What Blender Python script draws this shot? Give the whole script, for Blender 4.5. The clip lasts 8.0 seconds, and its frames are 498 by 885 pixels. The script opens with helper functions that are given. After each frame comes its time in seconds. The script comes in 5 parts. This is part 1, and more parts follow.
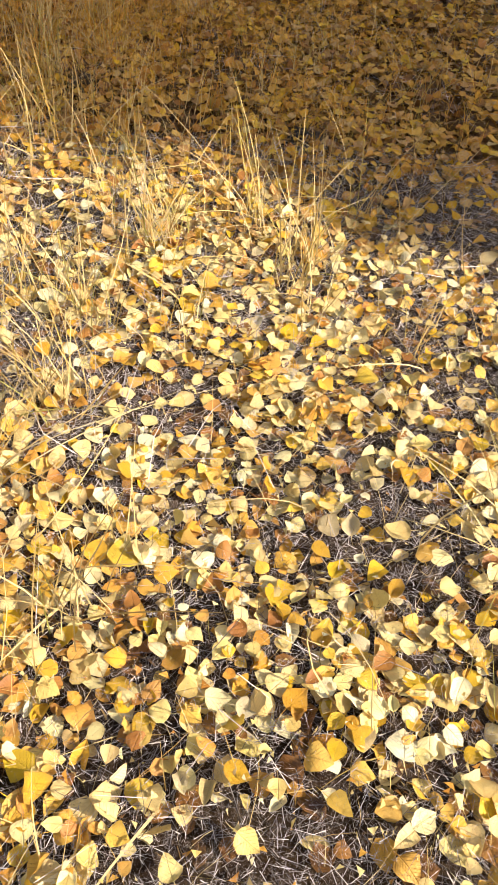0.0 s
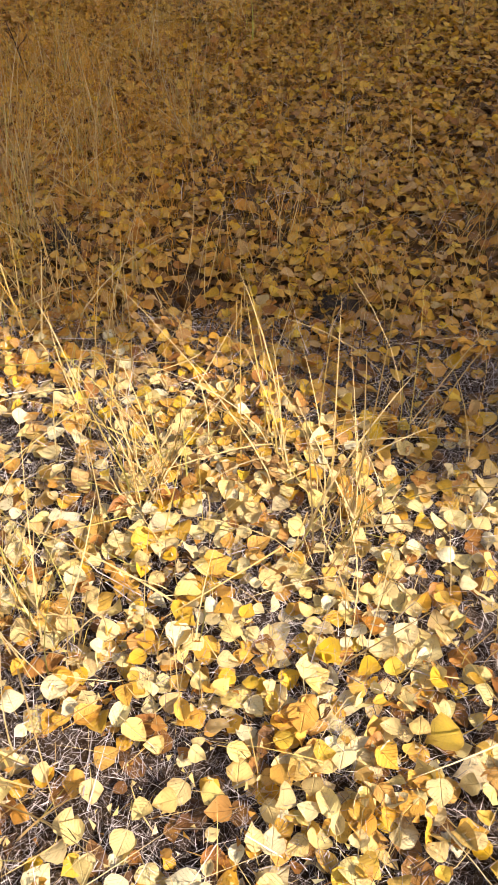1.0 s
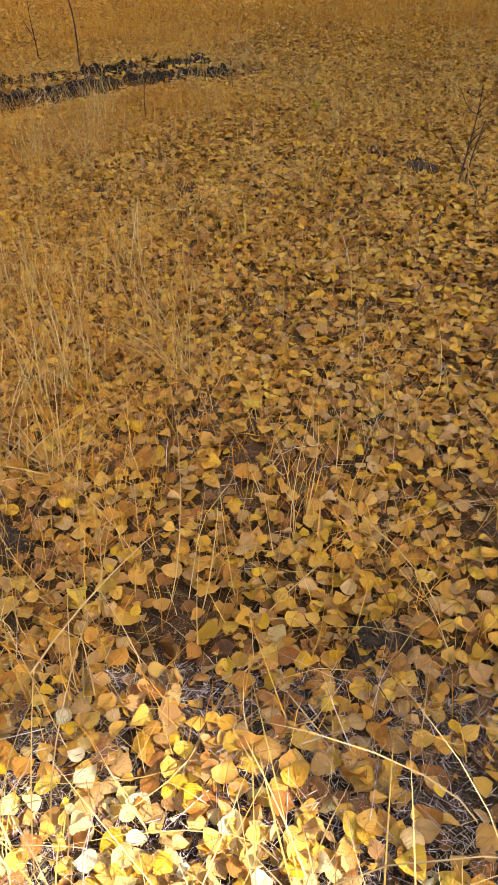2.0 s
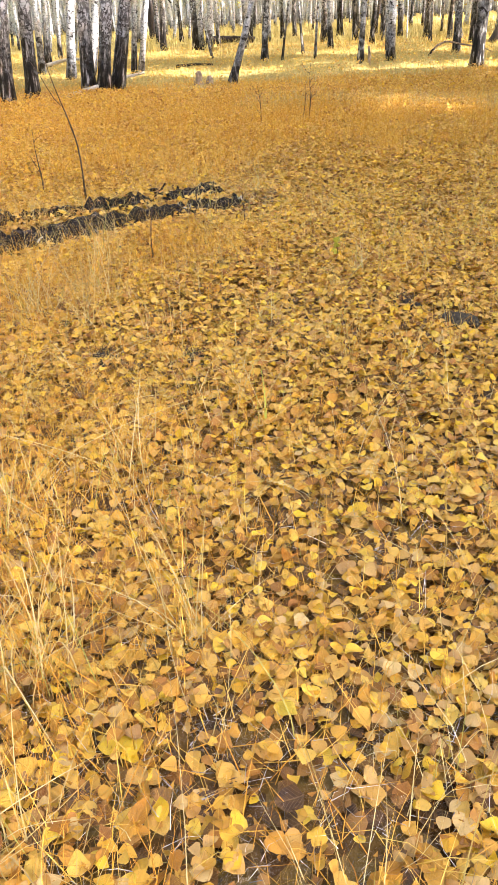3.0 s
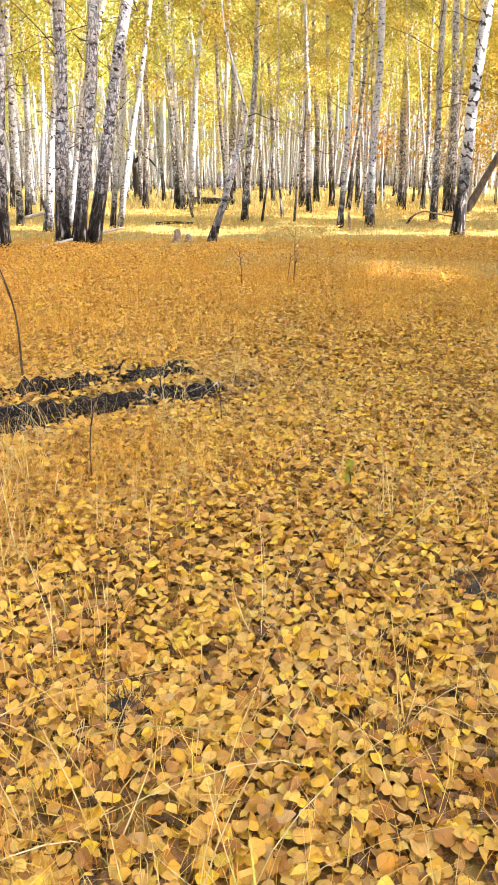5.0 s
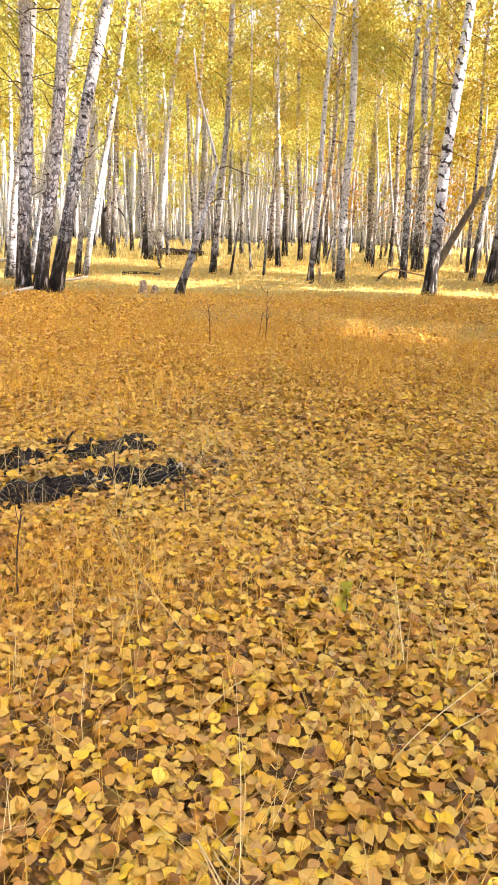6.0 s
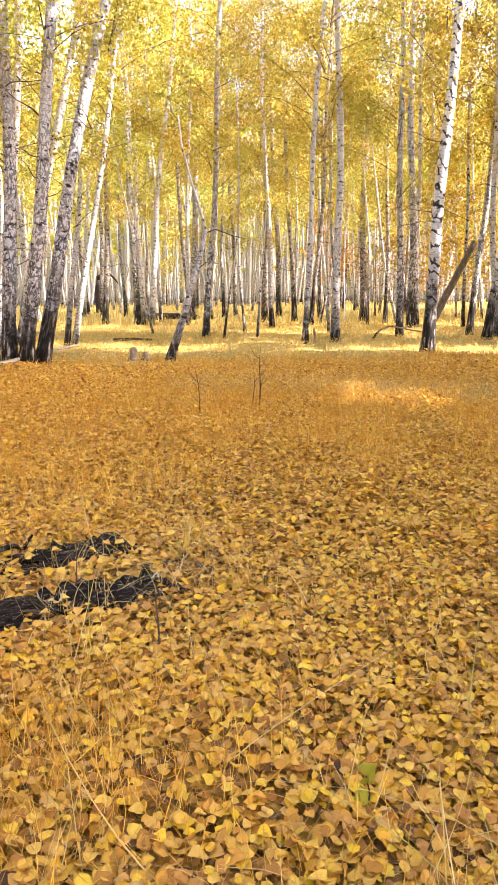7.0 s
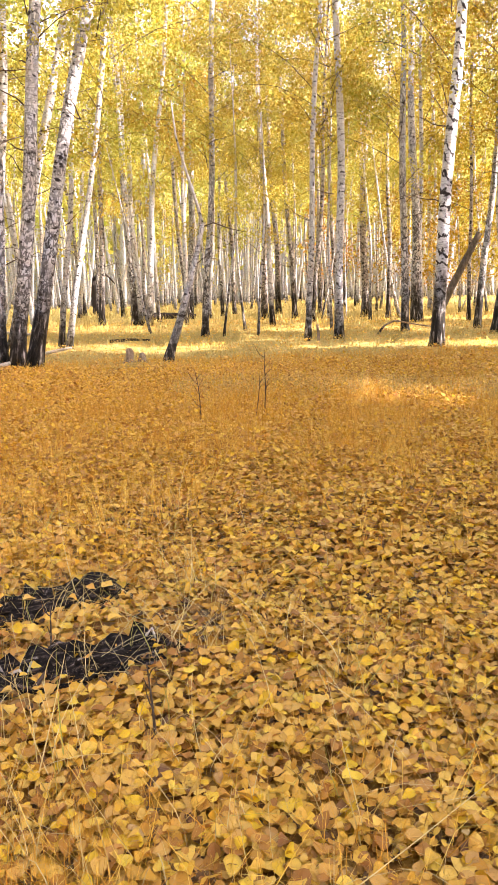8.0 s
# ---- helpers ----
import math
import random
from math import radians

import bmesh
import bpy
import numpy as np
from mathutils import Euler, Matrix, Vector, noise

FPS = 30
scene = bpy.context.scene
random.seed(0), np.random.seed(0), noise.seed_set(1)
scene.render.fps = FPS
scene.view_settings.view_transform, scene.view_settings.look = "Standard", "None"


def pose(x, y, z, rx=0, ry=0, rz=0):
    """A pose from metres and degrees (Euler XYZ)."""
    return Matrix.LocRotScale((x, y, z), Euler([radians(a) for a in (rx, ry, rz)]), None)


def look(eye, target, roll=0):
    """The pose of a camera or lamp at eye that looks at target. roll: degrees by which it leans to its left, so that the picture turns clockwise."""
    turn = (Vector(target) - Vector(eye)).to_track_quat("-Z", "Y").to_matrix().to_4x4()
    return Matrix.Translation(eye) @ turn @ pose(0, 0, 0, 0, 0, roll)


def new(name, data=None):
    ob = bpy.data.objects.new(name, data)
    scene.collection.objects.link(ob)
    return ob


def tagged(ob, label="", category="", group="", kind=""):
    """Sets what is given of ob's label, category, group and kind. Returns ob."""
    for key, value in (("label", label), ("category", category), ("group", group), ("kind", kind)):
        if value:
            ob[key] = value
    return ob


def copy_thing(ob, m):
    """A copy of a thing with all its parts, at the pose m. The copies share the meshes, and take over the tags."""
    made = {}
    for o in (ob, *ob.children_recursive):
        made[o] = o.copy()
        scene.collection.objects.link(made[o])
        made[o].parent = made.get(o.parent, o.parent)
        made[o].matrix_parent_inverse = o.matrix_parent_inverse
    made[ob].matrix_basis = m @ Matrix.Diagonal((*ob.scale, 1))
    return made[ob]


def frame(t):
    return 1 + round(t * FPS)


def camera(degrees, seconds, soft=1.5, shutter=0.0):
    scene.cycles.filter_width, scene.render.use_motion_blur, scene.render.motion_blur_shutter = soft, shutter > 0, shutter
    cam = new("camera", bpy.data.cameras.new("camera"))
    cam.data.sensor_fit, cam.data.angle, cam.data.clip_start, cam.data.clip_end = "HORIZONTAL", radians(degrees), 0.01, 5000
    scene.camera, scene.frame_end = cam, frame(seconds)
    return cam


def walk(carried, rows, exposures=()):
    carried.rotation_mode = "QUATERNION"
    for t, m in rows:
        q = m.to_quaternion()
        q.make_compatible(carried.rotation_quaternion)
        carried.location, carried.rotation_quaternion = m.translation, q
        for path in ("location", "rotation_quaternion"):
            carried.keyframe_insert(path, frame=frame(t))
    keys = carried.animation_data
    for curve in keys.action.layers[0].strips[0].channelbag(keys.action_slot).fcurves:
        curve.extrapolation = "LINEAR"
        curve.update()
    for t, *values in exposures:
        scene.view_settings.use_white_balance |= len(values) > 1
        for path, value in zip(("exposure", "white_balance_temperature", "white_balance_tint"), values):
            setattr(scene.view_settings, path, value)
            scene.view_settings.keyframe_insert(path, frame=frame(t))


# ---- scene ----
cam = camera(36.2, 8.0, soft=1.35)
PATH = [
    (0, (0.161, -0.113, 1.382), (0.19, 1.226, -0.103), 4.7),
    (0.5, (0.185, 0.322, 1.32), (0.148, 1.693, -0.136), 0.5),
    (1, (0.14, 0.731, 1.345), (0.101, 2.158, -0.056), 1.5),
    (1.5, (0.087, 1.162, 1.382), (0.07, 2.716, 0.124), 1.1),
    (2, (0.1, 1.566, 1.381), (0.046, 3.181, 0.203), -1.2),
    (2.2, (0.129, 1.742, 1.405), (0.056, 3.379, 0.258), -1.6),
    (3.3, (0.02, 2.567, 1.501), (-0.081, 4.317, 0.539), -3.5),
    (3.5, (0.012, 2.74, 1.463), (-0.1, 4.494, 0.508), -3.9),
    (4, (0.011, 3.188, 1.469), (-0.113, 4.983, 0.597), -2.5),
    (4.5, (-0.03, 3.627, 1.441), (-0.05, 5.48, 0.688), -0.3),
    (4.7, (-0.021, 3.777, 1.433), (-0.027, 5.646, 0.721), -0.3),
    (5.8, (-0.045, 4.591, 1.407), (-0.013, 6.507, 0.834), 1.5),
    (6, (-0.056, 4.758, 1.41), (0.032, 6.681, 0.867), 1.7),
    (6.5, (-0.02, 5.119, 1.386), (0.086, 7.057, 0.901), -0.4),
    (7, (0.041, 5.466, 1.424), (0.126, 7.424, 1.03), -0.4),
    (7.5, (0.013, 5.805, 1.418), (0.137, 7.768, 1.057), -0.0),
    (8, (0.024, 6.189, 1.365), (0.106, 8.147, 0.968), -1.6),
]
# seconds, stops, kelvin, tint
EXPOSURES = [(0, 1.11, 6650, 19), (1.2, 1.14, 6800, 25), (2.2, 2.10, 7000, 24), (3.3, 3.01, 6350, 12), (4.5, 3.02, 6550, 14), (8, 2.80, 7200, 23)]
walk(cam, [(t, look(eye, target, roll)) for t, eye, target, roll in PATH], EXPOSURES)

# ---- world, sun ----
SUN_X, SUN_Y = 0.948, 0.318  # the sun's bearing, east and south
SUN_DIR = Vector((SUN_X, -SUN_Y, 0.70)).normalized()
sun_el = math.asin(SUN_DIR.z)
sun_az = math.atan2(SUN_DIR.x, SUN_DIR.y)
world = bpy.data.worlds.new("sky")
scene.world = world
world.use_nodes = True
wn = world.node_tree
sky = wn.nodes.new("ShaderNodeTexSky")
sky.sky_type = "NISHITA"
sky.sun_disc = False
sky.sun_elevation = sun_el
sky.sun_rotation = sun_az
sky.air_density = 1.0
sky.dust_density = 2.5
sky.ozone_density = 0.6
wn.links.new(sky.outputs[0], wn.nodes["Background"].inputs[0])
wn.nodes["Background"].inputs[1].default_value = 0.15
sun_data = bpy.data.lights.new("sun", "SUN")
sun_data.energy = 3.85
sun_data.angle = radians(0.53)
sun_data.color = (1.0, 0.965, 0.90)
sun = new("sun", sun_data)
sun.matrix_world = look(SUN_DIR * 60, (0, 0, 0))

rng = np.random.default_rng(7)
EDGE = 2.19  # how far behind the edge of the shade its first trees stand


# ---- materials ----
def material(name, rough=0.7):
    mat = bpy.data.materials.new(name)
    mat.use_nodes = True
    bsdf = mat.node_tree.nodes["Principled BSDF"]
    bsdf.inputs["Roughness"].default_value = rough
    bsdf.inputs["Specular IOR Level"].default_value = 0.3
    return mat, mat.node_tree, bsdf


def ramp(tree, fac, stops):
    node = tree.nodes.new("ShaderNodeValToRGB")
    els = node.color_ramp.elements
    while len(els) < len(stops):
        els.new(0.5)
    for el, (at, c) in zip(els, stops):
        el.position = at
        el.color = (*c, 1) if len(c) == 3 else c
    tree.links.new(fac, node.inputs[0])
    return node.outputs[0]


def grey(a, b):
    return [(a, (0, 0, 0)), (b, (1, 1, 1))]


def coords(tree, scale=(1, 1, 1), kind="Object", shift=None):
    tc = tree.nodes.new("ShaderNodeTexCoord")
    mp = tree.nodes.new("ShaderNodeMapping")
    mp.inputs["Scale"].default_value = scale
    tree.links.new(tc.outputs[kind], mp.inputs["Vector"])
    if shift is not None:
        tree.links.new(shift, mp.inputs["Location"])
    return mp.outputs[0]


def noise_tex(tree, vec, scale, detail=4.0, rough=0.6):
    n = tree.nodes.new("ShaderNodeTexNoise")
    n.inputs["Scale"].default_value = scale
    n.inputs["Detail"].default_value = detail
    n.inputs["Roughness"].default_value = rough
    tree.links.new(vec, n.inputs["Vector"])
    return n.outputs["Fac"]


def mix(tree, fac, a, b, mode="MIX"):
    n = tree.nodes.new("ShaderNodeMix")
    n.data_type = "RGBA"
    n.blend_type = mode
    for sock, v in ((n.inputs[0], fac), (n.inputs[6], a), (n.inputs[7], b)):
        if isinstance(v, bpy.types.NodeSocket):
            tree.links.new(v, sock)
        elif isinstance(v, tuple):
            sock.default_value = (*v, 1)
        else:
            sock.default_value = v
    return n.outputs[2]


def math_node(tree, op, a, b):
    n = tree.nodes.new("ShaderNodeMath")
    n.operation = op
    for sock, v in ((n.inputs[0], a), (n.inputs[1], b)):
        if isinstance(v, bpy.types.NodeSocket):
            tree.links.new(v, sock)
        else:
            sock.default_value = v
    return n.outputs[0]


def bump(tree, height, bsdf, strength, distance):
    n = tree.nodes.new("ShaderNodeBump")
    n.inputs["Strength"].default_value = strength
    n.inputs["Distance"].default_value = distance
    tree.links.new(height, n.inputs["Height"])
    tree.links.new(n.outputs[0], bsdf.inputs["Normal"])


def island_random(tree):
    return tree.nodes.new("ShaderNodeNewGeometry").outputs["Random Per Island"]


def object_random(tree):
    return tree.nodes.new("ShaderNodeObjectInfo").outputs["Random"]


def add_translucency(tree, bsdf, colour, share):
    out = tree.nodes["Material Output"]
    tr = tree.nodes.new("ShaderNodeBsdfTranslucent")
    tree.links.new(colour, tr.inputs[0])
    ms = tree.nodes.new("ShaderNodeMixShader")
    ms.inputs[0].default_value = share
    tree.links.new(bsdf.outputs[0], ms.inputs[1])
    tree.links.new(tr.outputs[0], ms.inputs[2])
    tree.links.new(ms.outputs[0], out.inputs[0])


LITTER = [(0.0, (0.755, 0.475, 0.105)), (0.08, (0.796, 0.447, 0.036)), (0.18, (0.632, 0.353, 0.085)), (0.28, (0.765, 0.400, 0.023)), (0.38, (0.816, 0.518, 0.093)), (0.47, (0.632, 0.292, 0.036)),
          (0.56, (0.714, 0.418, 0.088)), (0.66, (0.836, 0.565, 0.065)), (0.75, (0.850, 0.518, 0.014)), (0.83, (0.571, 0.301, 0.077)), (0.91, (0.479, 0.212, 0.039)), (1.0, (0.306, 0.118, 0.026))]
# cream tones that put sunlight into the leaves' colour
SUNLIT_LITTER = [(0.0, (0.82, 0.714, 0.323)), (0.2, (0.79, 0.612, 0.162)), (0.4, (0.84, 0.785, 0.476)), (0.6, (0.76, 0.541, 0.153)), (0.8, (0.80, 0.653, 0.281)), (1.0, (0.72, 0.510, 0.196))]
MIXED_LITTER = [(0.0, (0.82, 0.686, 0.380)), (0.2, (0.76, 0.480, 0.048)), (0.4, (0.74, 0.421, 0.019)), (0.55, (0.80, 0.608, 0.228)), (0.7, (0.68, 0.353, 0.028)), (0.85, (0.82, 0.549, 0.019)), (1.0, (0.54, 0.284, 0.038))]
OLD_LITTER = [(0.0, (0.30, 0.130, 0.026)), (0.3, (0.12, 0.048, 0.012)), (0.55, (0.34, 0.160, 0.032)), (0.8, (0.035, 0.017, 0.008)), (1.0, (0.12, 0.055, 0.02))]
TAN_LITTER = [(0.0, (0.62, 0.393, 0.136)), (0.25, (0.50, 0.291, 0.089)), (0.5, (0.70, 0.470, 0.174)), (0.75, (0.40, 0.209, 0.064)), (1.0, (0.60, 0.364, 0.106))]
OCHRE_LITTER = [(0.0, (0.60, 0.30, 0.035)), (0.25, (0.46, 0.20, 0.022)), (0.5, (0.66, 0.36, 0.045)), (0.75, (0.36, 0.14, 0.016)), (1.0, (0.54, 0.25, 0.03))]


def leaf_material(name, chance, share, stops=LITTER):
    mat, tree, bsdf = material(name, 0.42)
    bsdf.inputs["Specular IOR Level"].default_value = 0.26
    base = ramp(tree, chance(tree), stops)
    vec = coords(tree)
    uv = tree.nodes.new("ShaderNodeSeparateXYZ")
    tree.links.new(coords(tree, kind="UV"), uv.inputs[0])
    side = math_node(tree, "ABSOLUTE", math_node(tree, "SUBTRACT", uv.outputs[0], 0.5), 0.0)
    wave = math_node(tree, "SINE", math_node(tree, "MULTIPLY", math_node(tree, "SUBTRACT", uv.outputs[1], math_node(tree, "MULTIPLY", side, 0.9)), 44.0), 0.0)
    ribs = math_node(tree, "MAXIMUM", ramp(tree, wave, grey(0.86, 1.0)), ramp(tree, side, [(0.0, (1, 1, 1)), (0.03, (0, 0, 0))]))
    blot = ramp(tree, noise_tex(tree, vec, 34, 5), grey(0.40, 0.70))
    col = mix(tree, math_node(tree, "MULTIPLY", blot, 0.22), base, (0.42, 0.21, 0.05))
    col = mix(tree, math_node(tree, "MULTIPLY", ribs, 0.20), col, (0.46, 0.27, 0.09))
    out = tree.nodes.new("ShaderNodeVectorMath")
    out.operation = "DISTANCE"
    tree.links.new(coords(tree, kind="UV"), out.inputs[0])
    out.inputs[1].default_value = (0.5, 0.48, 0.0)
    rim = math_node(tree, "ADD", out.outputs["Value"], math_node(tree, "MULTIPLY", noise_tex(tree, vec, 60, 3), 0.22))
    worn = ramp(tree, math_node(tree, "FRACT", math_node(tree, "MULTIPLY", chance(tree), 17.0), 0.0), grey(0.35, 1.0))
    col = mix(tree, math_node(tree, "MULTIPLY", math_node(tree, "MULTIPLY", ramp(tree, rim, grey(0.40, 0.60)), worn), 0.5), col, (0.40, 0.20, 0.05))
    speck = ramp(tree, noise_tex(tree, vec, 210, 3), grey(0.62, 0.72))
    col = mix(tree, math_node(tree, "MULTIPLY", speck, 0.55), col, (0.16, 0.08, 0.03))
    tree.links.new(col, bsdf.inputs["Base Color"])
    bump(tree, math_node(tree, "SUBTRACT", noise_tex(tree, vec, 95, 4), math_node(tree, "MULTIPLY", ribs, 0.5)), bsdf, 0.75, 0.004)
    add_translucency(tree, bsdf, col, share)
    return mat


MAT_LITTER = leaf_material("fallen_leaf_heap", island_random, 0.18)
MAT_LEAF = leaf_material("fallen_leaf", object_random, 0.18, MIXED_LITTER)
MAT_SUNLIT_LEAF = leaf_material("sunlit_leaf", island_random, 0.15, SUNLIT_LITTER)
MAT_OCHRE_LITTER = leaf_material("ochre_leaf_heap", island_random, 0.15, OCHRE_LITTER)
MAT_TAN = leaf_material("tan_leaf_heap", island_random, 0.15, TAN_LITTER)
MAT_OLD = leaf_material("old_brown_leaf", island_random, 0.05, OLD_LITTER)


def soil_material():
    mat, tree, bsdf = material("forest_soil", 0.95)
    bsdf.inputs["Specular IOR Level"].default_value = 0.08
    vec = coords(tree)
    humus = ramp(tree, noise_tex(tree, vec, 26, 8, 0.7), [(0.3, (0.010, 0.007, 0.006)), (0.50, (0.032, 0.023, 0.018)), (0.64, (0.10, 0.078, 0.060)), (0.80, (0.28, 0.235, 0.20))])
    fluff = ramp(tree, noise_tex(tree, coords(tree, (1, 1, 1)), 260, 4, 0.75), grey(0.53, 0.62))
    thin = ramp(tree, noise_tex(tree, vec, 9, 4), grey(0.40, 0.60))
    humus = mix(tree, math_node(tree, "MULTIPLY", math_node(tree, "MULTIPLY", fluff, thin), 0.8), humus, (0.46, 0.40, 0.36))
    vor = tree.nodes.new("ShaderNodeTexVoronoi")
    vor.inputs["Scale"].default_value = 17
    tree.links.new(vec, vor.inputs["Vector"])
    sep = tree.nodes.new("ShaderNodeSeparateColor")
    tree.links.new(vor.outputs["Color"], sep.inputs[0])
    old = ramp(tree, sep.outputs[0], [(0.0, (0.26, 0.12, 0.028)), (0.4, (0.42, 0.205, 0.04)), (0.7, (0.56, 0.30, 0.055)), (1.0, (0.62, 0.38, 0.08))])
    far = tree.nodes.new("ShaderNodeSeparateXYZ")
    tree.links.new(vec, far.inputs[0])
    share = ramp(tree, math_node(tree, "DIVIDE", far.outputs[1], 40), [(0.05, (0.06, 0.06, 0.06)), (0.08, (0.3, 0.3, 0.3)), (0.13, (0.6, 0.6, 0.6)), (0.2, (0.95, 0.95, 0.95)), (0.4, (1, 1, 1))])
    patch = ramp(tree, noise_tex(tree, vec, 5, 5), grey(0.22, 0.42))
    half = math_node(tree, "MAXIMUM", 1.35, math_node(tree, "ADD", math_node(tree, "MULTIPLY", far.outputs[1], 0.37), -0.19))
    aside = math_node(tree, "SUBTRACT", math_node(tree, "ABSOLUTE", far.outputs[0], 0.0), half)
    aside = math_node(tree, "MAXIMUM", aside, math_node(tree, "SUBTRACT", -0.55, far.outputs[1]))
    aside = math_node(tree, "ADD", aside, math_node(tree, "MULTIPLY", noise_tex(tree, vec, 4, 5, 0.7), 0.9))
    thick = math_node(tree, "MULTIPLY", ramp(tree, aside, grey(-0.05, 0.45)), ramp(tree, noise_tex(tree, vec, 14, 5, 0.7), grey(0.36, 0.50)))
    fresh = ramp(tree, sep.outputs[1], [(0.0, (0.10, 0.05, 0.02)), (0.3, (0.46, 0.25, 0.05)), (0.6, (0.60, 0.37, 0.10)), (0.85, (0.66, 0.46, 0.16)), (1.0, (0.26, 0.13, 0.03))])
    col = mix(tree, math_node(tree, "MAXIMUM", math_node(tree, "MULTIPLY", share, patch), thick), humus, mix(tree, thick, old, fresh))
    tint = ramp(tree, noise_tex(tree, vec, 0.5, 3), [(0.35, (0.9, 0.84, 0.74)), (0.65, (1, 1, 1))])
    col = mix(tree, 1.0, col, tint, "MULTIPLY")
    thatch = ramp(tree, noise_tex(tree, vec, 9, 6, 0.7), [(0.3, (0.21, 0.145, 0.045)), (0.5, (0.38, 0.285, 0.095)), (0.7, (0.54, 0.43, 0.17))])
    under = ramp(tree, math_node(tree, "ADD", math_node(tree, "DIVIDE", far.outputs[1], 40), math_node(tree, "MULTIPLY", noise_tex(tree, vec, 0.35, 3), 0.12)), grey(0.54, 0.62))
    col = mix(tree, under, col, thatch)
    tree.links.new(col, bsdf.inputs["Base Color"])
    bump(tree, noise_tex(tree, vec, 70, 8, 0.75), bsdf, 0.9, 0.02)
    return mat


MAT_SOIL = soil_material()


def grass_material(name, stops, share=0.15):
    mat, tree, bsdf = material(name, 0.7)
    bsdf.inputs["Specular IOR Level"].default_value = 0.15
    col = ramp(tree, island_random(tree), stops)
    tree.links.new(col, bsdf.inputs["Base Color"])
    add_translucency(tree, bsdf, col, share)
    return mat


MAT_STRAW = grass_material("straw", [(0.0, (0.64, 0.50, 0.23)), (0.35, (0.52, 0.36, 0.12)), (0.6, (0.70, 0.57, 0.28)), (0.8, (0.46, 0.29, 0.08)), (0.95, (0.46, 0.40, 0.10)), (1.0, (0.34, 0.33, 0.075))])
MAT_DRY = grass_material("dry_meadow_grass", [(0.0, (0.748, 0.366, 0.044)), (0.2, (0.544, 0.249, 0.031)), (0.35, (0.850, 0.540, 0.094)), (0.55, (0.612, 0.275, 0.033)), (0.75, (0.850, 0.593, 0.136)), (0.9, (0.408, 0.170, 0.023)), (1.0, (0.793, 0.413, 0.048))])
MAT_GOLD = grass_material("golden_grass", [(0.0, (0.48, 0.36, 0.11)), (0.4, (0.60, 0.48, 0.18)), (0.7, (0.32, 0.235, 0.07)), (1.0, (0.68, 0.57, 0.27))])
MAT_DEBRIS = grass_material("litter_bits", [(0.0, (0.03, 0.022, 0.018)), (0.2, (0.20, 0.17, 0.15)), (0.45, (0.46, 0.41, 0.375)), (0.7, (0.60, 0.54, 0.49)), (0.9, (0.74, 0.66, 0.54)), (1.0, (0.05, 0.035, 0.028))], 0.0)


def crown_material(name, stops, share=0.45):
    mat, tree, bsdf = material(name, 0.5)
    col = ramp(tree, island_random(tree), stops)
    clump = ramp(tree, noise_tex(tree, coords(tree), 0.8, 3), [(0.30, (0.92, 0.66, 0.36)), (0.42, (0.96, 0.86, 0.64)), (0.5, (1.0, 0.99, 0.9)), (0.58, (0.96, 1.0, 1.0)), (0.68, (0.60, 0.66, 0.52))])
    col = mix(tree, 1.0, col, clump, "MULTIPLY")
    col2 = ramp(tree, object_random(tree), [(0.0, (1.0, 1.0, 0.8)), (0.35, (1.0, 0.94, 0.7)), (0.6, (0.90, 1.0, 0.75)), (0.85, (1.0, 0.90, 0.7)), (1.0, (1.0, 0.80, 0.6))])
    col = mix(tree, 1.0, col, col2, "MULTIPLY")
    tree.links.new(col, bsdf.inputs["Base Color"])
    add_translucency(tree, bsdf, col, share)
    return mat


MAT_CROWN = crown_material("birch_foliage", [(0.0, (0.488, 0.454, 0.100)), (0.3, (0.424, 0.346, 0.056)), (0.6, (0.541, 0.529, 0.187)), (0.85, (0.360, 0.254, 0.025)), (1.0, (0.318, 0.357, 0.063))], 0.36)
# paler lemon copy for the woods behind: their sunlit look is in the colour
MAT_CROWN_FAR_LIT = crown_material("far_birch_foliage_lit", [(0.0, (0.578, 0.590, 0.202)), (0.3, (0.503, 0.464, 0.106)), (0.6, (0.631, 0.655, 0.315)), (0.85, (0.449, 0.381, 0.050)), (1.0, (0.407, 0.469, 0.101))], 0.40)
MAT_OCHRE = crown_material("ochre_foliage", [(0.0, (0.42, 0.31, 0.035)), (0.3, (0.36, 0.23, 0.02)), (0.6, (0.46, 0.375, 0.06)), (0.85, (0.30, 0.175, 0.015)), (1.0, (0.28, 0.26, 0.04))], 0.32)
MAT_ORANGE = crown_material("rusty_foliage", [(0.0, (0.58, 0.30, 0.04)), (0.5, (0.50, 0.24, 0.03)), (1.0, (0.62, 0.38, 0.05))])


